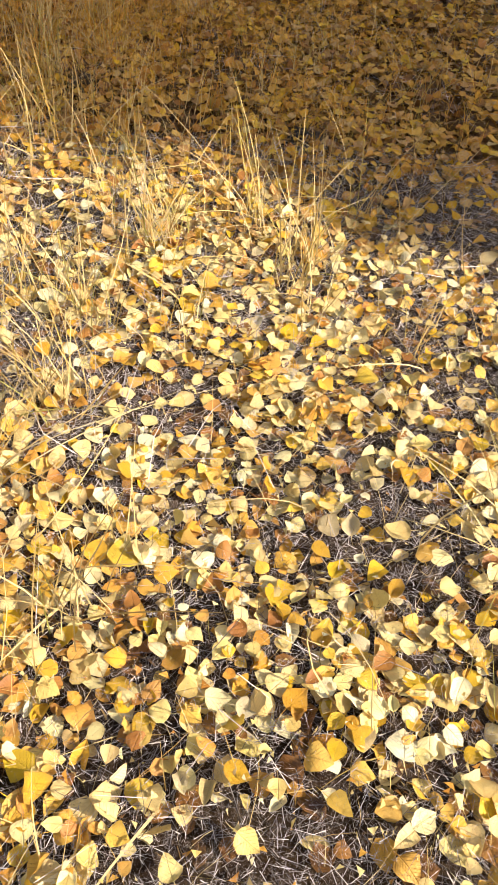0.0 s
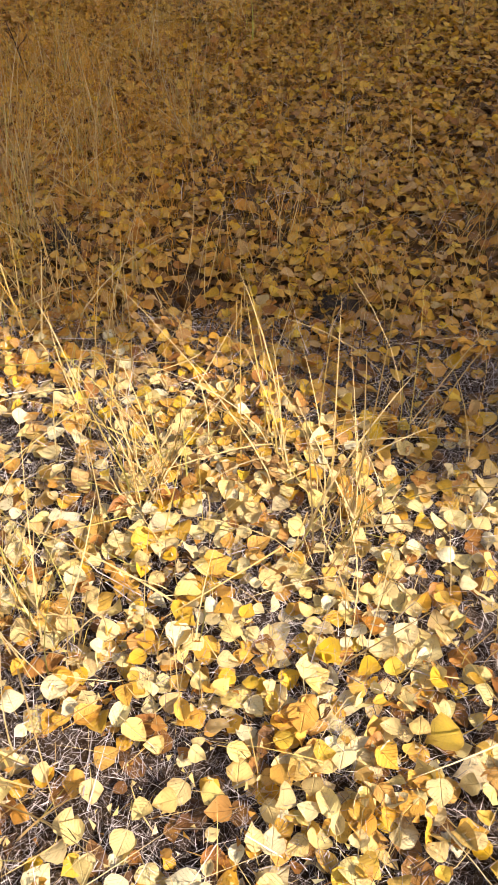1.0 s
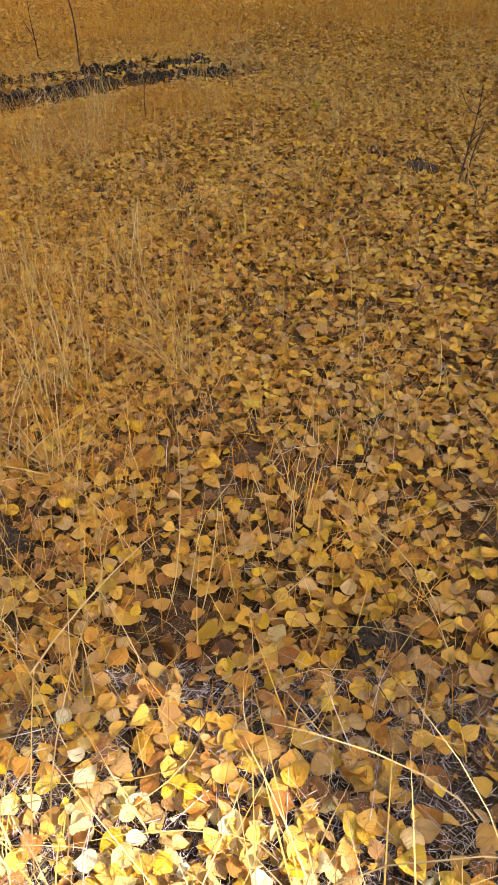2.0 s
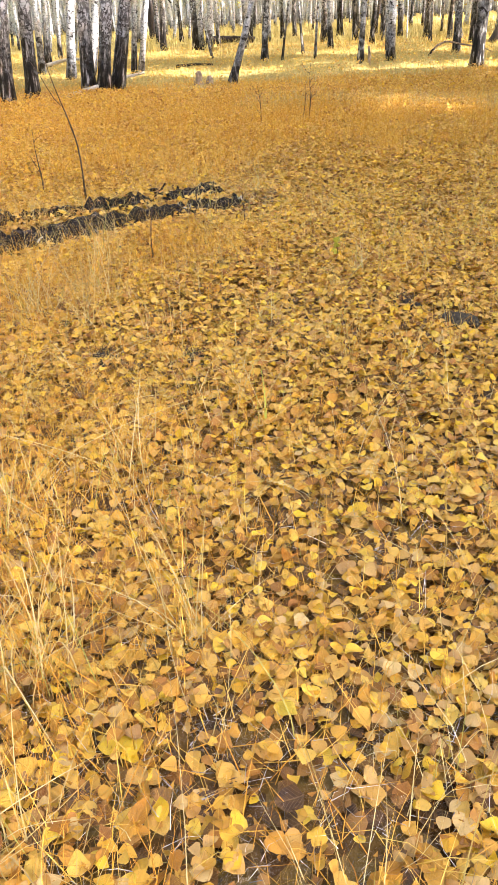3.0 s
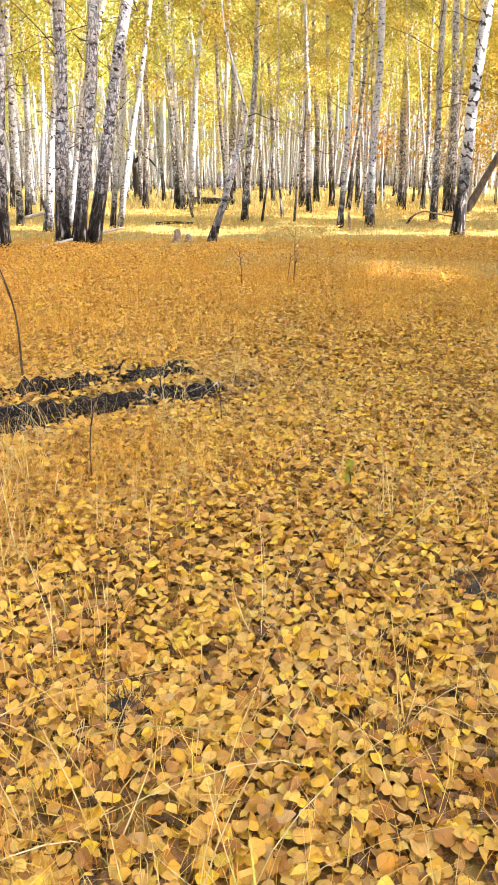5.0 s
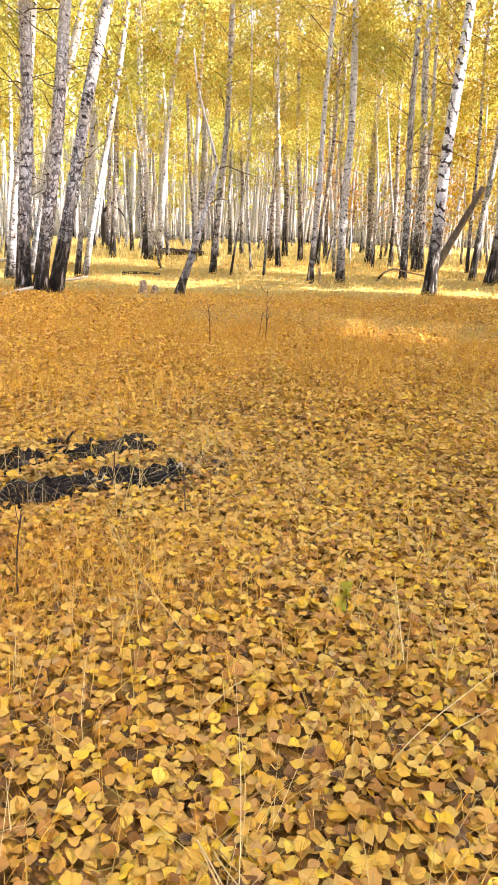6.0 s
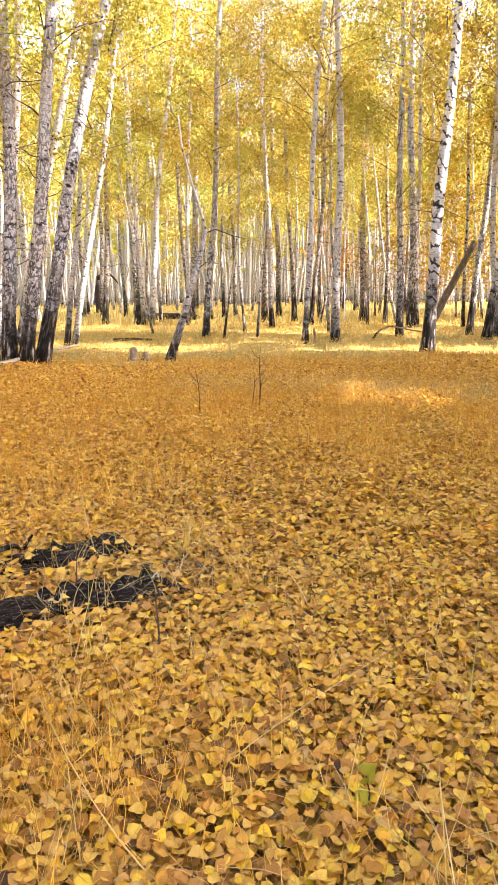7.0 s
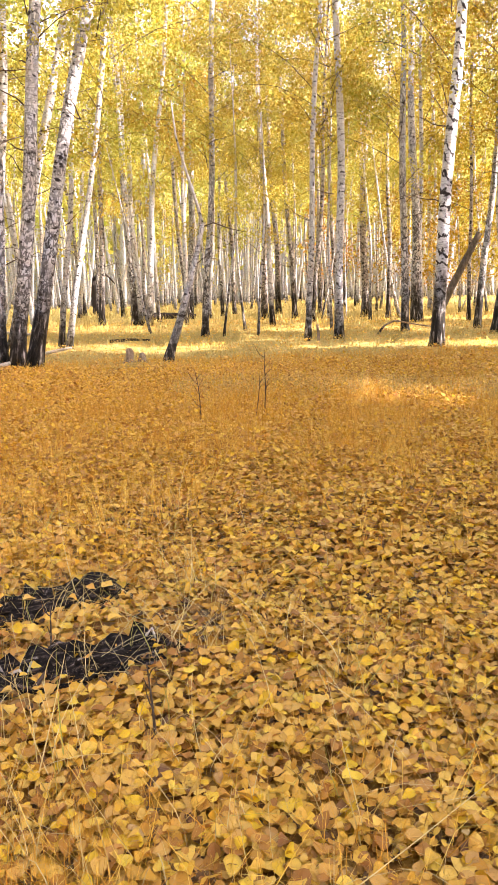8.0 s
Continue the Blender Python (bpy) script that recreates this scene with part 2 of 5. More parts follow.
def bark_material(name, dark_low, dark_high, marks, cracks, white, warm, scars=0.0, joint=0.10, reach=14.0):
    """Birch bark: pale skin with lenticels and dark patches, a net of cracks, and a black furrowed foot."""
    mat, tree, bsdf = material(name, 0.78)
    bsdf.inputs["Specular IOR Level"].default_value = 0.2
    rnd = object_random(tree)
    comb = tree.nodes.new("ShaderNodeCombineXYZ")
    tree.links.new(math_node(tree, "MULTIPLY", rnd, 37.0), comb.inputs[0])
    tree.links.new(math_node(tree, "MULTIPLY", rnd, 91.0), comb.inputs[2])
    fine = coords(tree, (5, 5, 34), "Object", comb.outputs[0])
    wide = coords(tree, (5.5, 5.5, 8.0), "Object", comb.outputs[0])
    tall = coords(tree, (15, 15, 2.6), "Object", comb.outputs[0])
    plain = coords(tree, (1, 1, 1), "Object", comb.outputs[0])
    still = coords(tree, (1, 1, 1), "Object")
    tone = ramp(tree, noise_tex(tree, wide, 0.5, 4), [(0.3, tuple(v * 0.8 for v in white)), (0.6, white)])
    tone = mix(tree, ramp(tree, noise_tex(tree, plain, 1.3, 3), grey(0.42, 0.62)), tone, warm)
    lent = ramp(tree, noise_tex(tree, fine, 1.5, 3, 0.55), grey(0.55, 0.63))
    chev = ramp(tree, noise_tex(tree, wide, 1.5, 5, 0.66), grey(marks, marks + 0.045))
    col = mix(tree, math_node(tree, "MULTIPLY", lent, 0.55), tone, (0.12, 0.095, 0.085))
    col = mix(tree, chev, col, (0.026, 0.021, 0.019))
    sep = tree.nodes.new("ShaderNodeSeparateXYZ")
    tree.links.new(still, sep.inputs[0])
    # net of cracks, thinning out upwards
    vor = tree.nodes.new("ShaderNodeTexVoronoi")
    vor.feature = "DISTANCE_TO_EDGE"
    vor.inputs["Scale"].default_value = 1.0
    net = coords(tree, (10.0, 10.0, 5.0), "Object", comb.outputs[0])
    warp = tree.nodes.new("ShaderNodeVectorMath")
    warp.operation = "MULTIPLY_ADD"
    warp.inputs[1].default_value = (2.4, 2.4, 1.6)
    tree.links.new(net, warp.inputs[2])
    push = tree.nodes.new("ShaderNodeTexNoise")
    push.inputs["Scale"].default_value = 1.1
    tree.links.new(net, push.inputs["Vector"])
    tree.links.new(push.outputs["Color"], warp.inputs[0])
    tree.links.new(warp.outputs[0], vor.inputs["Vector"])
    lines = ramp(tree, vor.outputs["Distance"], [(0.0, (1, 1, 1)), (joint * 0.7, (1, 1, 1)), (joint * 1.3, (0, 0, 0))])
    fade = ramp(tree, math_node(tree, "ADD", math_node(tree, "DIVIDE", sep.outputs[2], reach), math_node(tree, "MULTIPLY", noise_tex(tree, plain, 0.9, 3), 0.7)), [(0.3, (1, 1, 1)), (0.95, (0, 0, 0))])
    broken = ramp(tree, noise_tex(tree, wide, 1.1, 4, 0.6), grey(0.30, 0.44))
    lines = math_node(tree, "MULTIPLY", math_node(tree, "MULTIPLY", math_node(tree, "MULTIPLY", lines, broken), fade), cracks)
    col = mix(tree, lines, col, (0.03, 0.024, 0.022))
    if scars:
        # dark scars like a roof's pitch above old branches
        slope = math_node(tree, "ADD", math_node(tree, "ABSOLUTE", sep.outputs[0], 0.0), math_node(tree, "ABSOLUTE", sep.outputs[1], 0.0))
        climb = math_node(tree, "ADD", math_node(tree, "ADD", sep.outputs[2], math_node(tree, "MULTIPLY", slope, 1.1)), math_node(tree, "MULTIPLY", noise_tex(tree, plain, 2.6, 4), 0.75))
        saw = math_node(tree, "FRACT", math_node(tree, "MULTIPLY", climb, scars), 0.0)
        pitch = ramp(tree, saw, [(0.0, (0, 0, 0)), (0.06, (1, 1, 1)), (0.20, (1, 1, 1)), (0.30, (0, 0, 0))])
        pitch = math_node(tree, "MULTIPLY", pitch, ramp(tree, noise_tex(tree, wide, 0.75, 4, 0.6), grey(0.36, 0.44)))
        col = mix(tree, pitch, col, (0.028, 0.022, 0.02))
    furrow = ramp(tree, noise_tex(tree, tall, 1.0, 5, 0.65), [(0.36, (0.008, 0.006, 0.005)), (0.51, (0.022, 0.018, 0.015)), (0.58, (0.10, 0.085, 0.075)), (0.66, (0.46, 0.43, 0.41))])
    edge = math_node(tree, "ADD", sep.outputs[2], math_node(tree, "MULTIPLY", noise_tex(tree, wide, 0.8, 4), -2.4))
    edge = math_node(tree, "ADD", edge, math_node(tree, "MULTIPLY", rnd, dark_low - dark_high))
    low = ramp(tree, math_node(tree, "MULTIPLY", math_node(tree, "ADD", edge, 1.5 - dark_low), 0.85), [(0.0, (0, 0, 0)), (0.35, (0.25, 0.25, 0.25)), (1.0, (1, 1, 1))])
    col = mix(tree, math_node(tree, "SUBTRACT", 1.0, low), col, furrow)
    tree.links.new(col, bsdf.inputs["Base Color"])
    bump(tree, math_node(tree, "SUBTRACT", noise_tex(tree, tall, 1.2, 5), lines), bsdf, 0.5, 0.02)
    return mat


MAT_BIRCH = bark_material("birch_bark", 0.0, 0.8, 0.565, 0.6, (0.56, 0.57, 0.60), (0.535, 0.51, 0.495))
MAT_ROUGH_BIRCH = bark_material("rough_birch_bark", 0.6, 1.2, 0.565, 1.0, (0.54, 0.55, 0.58), (0.50, 0.47, 0.45), 0.0, 0.125, 20.0)
MAT_DARK = bark_material("dark_birch_bark", 0.5, 1.5, 0.53, 1.0, (0.46, 0.43, 0.41), (0.41, 0.355, 0.32))
MAT_PALE_BIRCH = bark_material("pale_birch_bark", -0.7, 0.8, 0.585, 0.3, (0.56, 0.57, 0.60), (0.52, 0.495, 0.48))
MAT_CHEVRON_BIRCH = bark_material("chevron_birch_bark", 1.05, 1.2, 0.58, 0.3, (0.64, 0.65, 0.68), (0.61, 0.59, 0.575), 3.5)


def wood_material(name, stops, scale=(40, 40, 5), grain=0.0):
    mat, tree, bsdf = material(name, 0.85)
    vec = coords(tree, (1, 1, 1) if grain else scale)
    if grain:
        tree.nodes["Mapping"].inputs["Rotation"].default_value = (0, 0, radians(-grain))
        along = tree.nodes.new("ShaderNodeMapping")
        along.inputs["Scale"].default_value = scale
        tree.links.new(vec, along.inputs["Vector"])
        vec = along.outputs[0]
    n = noise_tex(tree, vec, 1.0, 7, 0.7)
    tree.links.new(ramp(tree, n, stops), bsdf.inputs["Base Color"])
    bump(tree, n, bsdf, 0.8, 0.015)
    return mat


MAT_ROT = wood_material("rotten_wood", [(0.36, (0.006, 0.005, 0.004)), (0.53, (0.020, 0.015, 0.012)), (0.60, (0.075, 0.056, 0.044)), (0.67, (0.24, 0.20, 0.175)), (0.75, (0.50, 0.455, 0.41))], (7, 60, 90), 28)
MAT_ROT.node_tree.nodes["Principled BSDF"].inputs["Specular IOR Level"].default_value = 0.05
MAT_TWIG = wood_material("dark_twig", [(0.3, (0.035, 0.022, 0.016)), (0.7, (0.13, 0.085, 0.06))])
MAT_PALE = wood_material("weathered_wood", [(0.3, (0.22, 0.18, 0.14)), (0.6, (0.50, 0.45, 0.39)), (0.75, (0.68, 0.63, 0.56))], (14, 14, 14))
MAT_MOSS = wood_material("dark_moss", [(0.3, (0.012, 0.009, 0.005)), (0.48, (0.04, 0.030, 0.016)), (0.62, (0.10, 0.072, 0.040)), (0.76, (0.24, 0.17, 0.09))], (60, 60, 60))
MAT_STUMP = wood_material("grey_stump_wood", [(0.3, (0.05, 0.035, 0.024)), (0.5, (0.26, 0.185, 0.125)), (0.7, (0.48, 0.37, 0.26))], (20, 20, 6))
MAT_GREY_BARK = wood_material("grey_brown_bark", [(0.3, (0.04, 0.032, 0.026)), (0.55, (0.11, 0.09, 0.072)), (0.75, (0.24, 0.20, 0.165))], (12, 12, 5))
MAT_CHAR = wood_material("charred_wood", [(0.3, (0.008, 0.007, 0.006)), (0.7, (0.05, 0.035, 0.03))])


# ---- mesh helpers ----
def mesh_np(name, verts, tris, uv=None, smooth=True):
    me = bpy.data.meshes.new(name)
    verts = np.asarray(verts, dtype=np.float32)
    tris = np.asarray(tris, dtype=np.int32)
    me.vertices.add(len(verts))
    me.vertices.foreach_set("co", verts.ravel())
    me.loops.add(tris.size)
    me.loops.foreach_set("vertex_index", tris.ravel())
    me.polygons.add(len(tris))
    me.polygons.foreach_set("loop_start", np.arange(0, tris.size, 3, dtype=np.int32))
    me.update(calc_edges=True)
    if uv is not None:
        layer = me.uv_layers.new(name="leaf")
        layer.data.foreach_set("uv", np.asarray(uv, dtype=np.float32)[tris.ravel()].ravel())
    if smooth:
        me.polygons.foreach_set("use_smooth", np.ones(len(me.polygons), dtype=bool))
    return me


def part(name, me, mat, parent=None, label=""):
    if not me.materials:
        me.materials.append(mat)
    ob = new(name, me)
    if parent is not None:
        ob.parent = parent
    if label:
        ob["label"] = label
    return ob


def turn(yaw, tilt, way):
    """Rotation matrices (N, 3, 3): a spin by yaw, then a tilt towards the bearing way."""
    c, s = np.cos(yaw), np.sin(yaw)
    o, z = np.ones_like(c), np.zeros_like(c)
    spin = np.stack([np.stack([c, -s, z], -1), np.stack([s, c, z], -1), np.stack([z, z, o], -1)], -2)
    ax, ay = np.cos(way), np.sin(way)
    ct, st = np.cos(tilt), np.sin(tilt)
    k = 1 - ct
    tip = np.stack([np.stack([ct + ax * ax * k, ax * ay * k, ay * st], -1), np.stack([ax * ay * k, ct + ay * ay * k, -ax * st], -1), np.stack([-ay * st, ax * st, ct], -1)], -2)
    return tip @ spin


def scatter(templates, pos, rot, size):
    """Copies of the template meshes (verts, tris), chosen in turn, joined to one pair of arrays."""
    vs, ts, base = [], [], 0
    pick = np.arange(len(pos)) % len(templates)
    for i, (tv, tt) in enumerate(templates):
        m = pick == i
        n = int(m.sum())
        if not n:
            continue
        p = np.einsum("nij,vj->nvi", rot[m], tv) * size[m][:, None, None] + pos[m][:, None, :]
        vs.append(p.reshape(-1, 3))
        ts.append((tt[None] + (np.arange(n) * len(tv))[:, None, None] + base).reshape(-1, 3))
        base += n * len(tv)
    return np.concatenate(vs), np.concatenate(ts)


def leaf_uv(templates, count):
    """Flat places of the template's points, in the order in which scatter joins the copies."""
    pick = np.arange(count) % len(templates)
    return np.concatenate([np.tile(tv[:, :2] + 0.5, (int((pick == i).sum()), 1)) for i, (tv, tt) in enumerate(templates) if (pick == i).any()])


def join(pairs):
    vs, ts, base = [], [], 0
    for v, t in pairs:
        vs.append(np.asarray(v))
        ts.append(np.asarray(t) + base)
        base += len(v)
    return np.concatenate(vs), np.concatenate(ts)


def tube(pts, radii, sides=6, rough=0.0, seed=0, cap=True):
    """A tapered tube along the points."""
    r = np.random.default_rng(seed)
    pts = np.asarray(pts, float)
    radii = np.asarray(radii, float)
    d = np.gradient(pts, axis=0)
    d /= np.linalg.norm(d, axis=1)[:, None]
    ref = np.array([0.0, 1.0, 0.0]) if abs(d[0][1]) < 0.9 else np.array([1.0, 0.0, 0.0])
    u = np.cross(d, ref)
    u /= np.linalg.norm(u, axis=1)[:, None]
    w = np.cross(d, u)
    a = np.linspace(0, 2 * np.pi, sides, endpoint=False)
    k = 1 + rough * r.standard_normal((len(pts), sides))
    ring = pts[:, None] + (radii[:, None] * k)[..., None] * (np.cos(a)[None, :, None] * u[:, None] + np.sin(a)[None, :, None] * w[:, None])
    v = ring.reshape(-1, 3)
    t = []
    for i in range(len(pts) - 1):
        for j in range(sides):
            p, q = i * sides + j, i * sides + (j + 1) % sides
            t += [(p, p + sides, q), (q, p + sides, q + sides)]
    if cap:
        n = len(v)
        v = np.concatenate([v, pts[:1], pts[-1:]])
        e = (len(pts) - 1) * sides
        for j in range(sides):
            t += [(n, j, (j + 1) % sides), (n + 1, e + (j + 1) % sides, e + j)]
    return v, np.array(t)


# ---- ground ----
def gz(x, y):
    return (0.018 * np.sin(1.9 * x + 1.1 * y) + 0.014 * np.sin(4.7 * x - 3.3 * y + 1.0) + 0.009 * np.sin(9.1 * x + 7.3 * y + 2.0)
            + 0.03 * np.sin(0.31 * x + 0.23 * y))


def build_ground():
    n = 231
    s = np.linspace(-1, 1, n)
    gx, gy = np.meshgrid(5 * s + 595 * s ** 7, 8 + 11 * s + 590 * s ** 7, indexing="ij")
    h = gz(gx, gy) + 0.006 * np.sin(31 * gx + 3 * np.sin(17 * gy)) * np.sin(27 * gy + 2 * np.sin(23 * gx))
    v = np.stack([gx, gy, h], -1).reshape(-1, 3)
    i = np.arange(n * n).reshape(n, n)
    a, b, c, d = i[:-1, :-1].ravel(), i[1:, :-1].ravel(), i[1:, 1:].ravel(), i[:-1, 1:].ravel()
    t = np.concatenate([np.stack([a, b, c], -1), np.stack([a, c, d], -1)])
    ob = part("ground", mesh_np("ground", v, t), MAT_SOIL)
    return tagged(ob, "dark humus forest floor under yellow leaf litter", "ground", kind="structure")


ground = build_ground()


# ---- fallen leaves ----
def leaf_shape(stations, curl, bend, wave, stalk, slim=1.0, seed=0):
    """A pointed round birch or aspen leaf, 1 long, lying on its back near the plane z = 0, its sides curled by that curvature."""
    q = np.random.default_rng(seed)
    skew, fold = q.uniform(-0.05, 0.05), q.uniform(-0.2, 0.4)

    def at(x, y, side, a):
        rolled, rise = (math.sin(curl * x) / curl, (1 - math.cos(curl * x)) / curl) if abs(curl) > 0.05 else (x, 0.0)
        z = rise + fold * abs(x) + bend * y * y + wave * side * math.sin(8 * a + seed) + 0.018 * q.standard_normal()
        return (rolled + skew * math.sin(math.pi * a), y, z)

    v = [at(0, -0.47, 0, 0)]
    for a in stations:
        w = 0.5 * slim * math.sin(math.pi * a ** 0.80) ** 0.72 * (1.06 - 0.12 * a - 0.34 * a ** 3)
        for side in (-1, 0, 1):
            v.append(at(side * w * (1 + 0.06 * q.standard_normal()), a - 0.5 + (0.022 * q.standard_normal() if side else 0.03), side, a))
    v.append(at(0, 0.53, 0, 1))
    n, f = len(stations), [(0, 2, 1), (0, 3, 2)]
    for i in range(n - 1):
        p, q2 = 1 + 3 * i, 4 + 3 * i
        f += [(p, p + 1, q2 + 1), (p, q2 + 1, q2), (p + 1, p + 2, q2 + 2), (p + 1, q2 + 2, q2 + 1)]
    e, p = len(v) - 1, 1 + 3 * (n - 1)
    f += [(p, p + 1, e), (p + 1, p + 2, e)]
    if stalk:
        k, z = len(v), v[0][2]
        v += [(-0.018, -0.46, z), (0.018, -0.46, z), (0.06, -1.0, z + 0.12)]
        f += [(k, k + 1, k + 2)]
    return np.array(v, float), np.array(f)


FINE = (0.05, 0.20, 0.42, 0.66, 0.86)
MIDDLE = (0.10, 0.42, 0.78)
COARSE = (0.20, 0.68)
# curl of the sides, bend along the leaf, waviness of its edge
CURLS = ((0.5, 0.2, 0.03), (-0.7, 0.15, 0.04), (1.2, -0.2, 0.05), (0.3, 0.5, 0.04), (-0.4, -0.4, 0.06), (2.2, 0.3, 0.03), (0.8, -0.6, 0.05), (-1.3, 0.5, 0.04),
         (3.4, 0.1, 0.02), (0.2, 0.05, 0.09), (0.9, 0.8, 0.05), (-0.9, 0.0, 0.10), (0.1, -0.15, 0.05), (1.6, 0.6, 0.08), (-2.0, -0.3, 0.05), (0.4, 0.3, 0.07))
SLIM = (1.0, 0.9, 1.08, 0.95, 1.0, 0.82, 1.1, 0.92, 0.88, 1.02, 0.9, 1.0, 1.05, 0.85, 0.95, 0.98)
SHAPES_FINE = [leaf_shape(FINE, *c, True, k, 10 + i) for i, (c, k) in enumerate(zip(CURLS, SLIM))]
SHAPES_MIDDLE = [leaf_shape(MIDDLE, *c, False, k, 30 + i) for i, (c, k) in enumerate(zip(CURLS, SLIM))]
SHAPES_COARSE = [leaf_shape(COARSE, *c, False, 1.1, 50 + i) for i, c in enumerate(CURLS[:6])]
SHAPES_SHARD = [(np.array(p, float), np.array([(0, 1, 2)])) for p in (((-0.6, -0.2, 0), (0.5, -0.3, 0.1), (0.1, 0.4, 0)), ((-0.3, -0.5, 0.1), (0.3, -0.1, 0), (-0.1, 0.7, 0.1)), ((-0.8, 0, 0), (0.6, -0.2, 0.1), (0.3, 0.3, 0)))]
SHAPES_FLAT = [(np.array([(-0.42, -0.1, 0.03 + 0.1 * k), (0, -0.5, 0), (0.42, -0.1, 0.05), (0, 0.5, 0.08)]), np.array([(0, 1, 2), (0, 2, 3)])) for k in range(3)]


def half_width(y):
    """Half the width of the strip along the way that is worked out leaf by leaf."""
    return np.maximum(1.35, 0.37 * (y - 1.2) + 0.25)


def feather(x, y):
    """The strip thins out unevenly towards its edges."""
    return np.clip((half_width(y) - np.abs(x)) / 0.45 + 0.4 * patchy(x, y), 0, 1)


def patchy(x, y):
    return (np.sin(3.1 * x + 2.3 * y + 0.4) * np.sin(2.2 * x - 3.7 * y + 1.3) + 0.7 * np.sin(7.3 * x + 1.9 * y) * np.sin(6.1 * y - 2.7 * x + 0.6)
            + 0.5 * np.sin(13 * x - 5 * y + 0.9) * np.sin(11 * y + 4 * x))


def spots(y0, y1, per_m2, keep):
    """Random places in the stretch y0..y1 of the strip in front; keep(x, y) gives the share that stays."""
    ys = np.linspace(y0, y1, 200)
    area = 2 * half_width(ys).mean() * (y1 - y0)
    n = int(area * per_m2)
    w = half_width(ys)
    y = rng.choice(ys, n, p=w / w.sum()) + rng.uniform(-0.5, 0.5, n) * (y1 - y0) / 200
    x = rng.uniform(-1, 1, n) * half_width(y)
    m = rng.random(n) < keep(x, y) * feather(x, y)
    return x[m], y[m]


def lying(x, y, mean, spread, lift, tilt):
    n = len(x)
    pos = np.stack([x, y, gz(x, y) + rng.uniform(0.006, lift, n)], -1)
    steep = np.where(rng.random(n) < 0.10, rng.uniform(0.5, 1.2, n), np.abs(rng.normal(0, tilt, n)))
    return pos, turn(rng.uniform(0, 6.283, n), steep, rng.uniform(0, 6.283, n)), np.clip(rng.normal(mean, spread, n), mean * 0.55, mean * 1.6)


def near_share(x, y):
    bare = np.where(y < 2.2, 0.62, 0.47) + 0.38 * np.clip((y - 2.6) / 1.5, 0, 1)
    filled = 0.45 * np.exp(-((x + 0.25) / 0.3) ** 2 - ((y - 2.3) / 0.2) ** 2)
    filled += 0.4 * np.exp(-((x - 0.46) / 0.26) ** 2 - ((y - 1.12) / 0.22) ** 2)
    return np.clip(bare + filled - 0.52 * np.clip(patchy(x, y), -0.2, 1), 0.06, 1)


def log_near(x, y):
    return np.exp(-((0.49 * (x + 1.3) - 0.87 * (y - 8.36)) / 0.24) ** 2) * ((x > -2.9) & (x < 0.05))


def log_front(x, y):
    """Where the trodden ground before the log keeps the grass thin."""
    p = 0.49 * (x + 1.3) - 0.87 * (y - 8.5)
    return np.exp(-((p - 0.2) / 0.42) ** 2) * ((x > -3.0) & (x < 0.1))


def mid_share(x, y):
    near_log = log_near(x, y)
    return np.where(near_log > 0.3, 0.2, 1.0) * np.clip(0.95 - np.where(y > 7.8, 0.2, 0.4) * np.clip(patchy(x, y), 0, 1) - 0.45 * reddish(x, y), 0.12, 1)


def reddish(x, y):
    """Where dry grass stands thick: beside the way, round the log and before the trees."""
    a = np.exp(-((x + 0.95) / 0.85) ** 2 - ((y - 4.3) / 1.3) ** 2)
    b = np.exp(-((x + 2.4) / 1.2) ** 2 - ((y - 7.6) / 1.6) ** 2)
    c = np.clip((y - 9.4) / 4.0, 0, 0.92) * (0.75 + 0.25 * np.sin(0.9 * x + 0.5 * y))
    d = np.exp(-((x + 1.4) / 1.5) ** 2 - ((y - 11.0) / 1.2) ** 2)
    e = np.exp(-((x + 1.55) / 0.75) ** 2 - ((y - 6.9) / 0.75) ** 2)
    f = np.exp(-((x + 0.7) / 0.65) ** 2 - ((y - 7.5) / 0.5) ** 2)
    return np.clip(np.maximum.reduce([a, b, c, d, e, f]), 0, 1)


def leaf_bed(name, beds, mat, label):
    """One heap of leaves out of several stretches, each with its own templates."""
    pairs, uvs = [], []
    for shapes, (pos, rot, size) in beds:
        pairs.append(scatter(shapes, pos, rot, size))
        uvs.append(leaf_uv(shapes, len(pos)))
    v, t = join(pairs)
    return tagged(part(name, mesh_np(name, v, t, np.concatenate(uvs), False), mat), label, "fallen leaves", kind="stuff")


def inner(x):
    return np.abs(x - 0.05) < 1.0


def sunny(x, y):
    """The share of leaves coloured paler as if sunlit: those that lie out of the trees' shade."""
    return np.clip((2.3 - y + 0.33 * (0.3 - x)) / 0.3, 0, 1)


def two_beds(x, y, *how):
    """Leaves by the feet in full shape, those farther out in a plainer one."""
    m = inner(x)
    return [(SHAPES_FINE, lying(x[m], y[m], *how)), (SHAPES_MIDDLE, lying(x[~m], y[~m], *how))]


beds = []
x, y = spots(-0.6, 4.6, 2150, lambda x, y: near_share(x, y) * np.where(y < 2.1, 0.38, 0.76))
beds += two_beds(x, y, 0.0375, 0.009, 0.040, 0.34)
x, y = spots(4.6, 9.4, 1950, mid_share)
beds += two_beds(x, y, 0.0385, 0.009, 0.044, 0.34)
x, y = spots(9.4, 12.5, 1600, mid_share)
beds.append((SHAPES_COARSE, lying(x, y, 0.042, 0.009, 0.045, 0.4)))
x, y = spots(12.5, 20.0, 1000, lambda x, y: np.clip(0.6 - 0.6 * patchy(0.8 * x, 0.6 * y), 0.15, 1))
beds.append((SHAPES_FLAT, lying(x, y, 0.043, 0.010, 0.12, 0.6)))
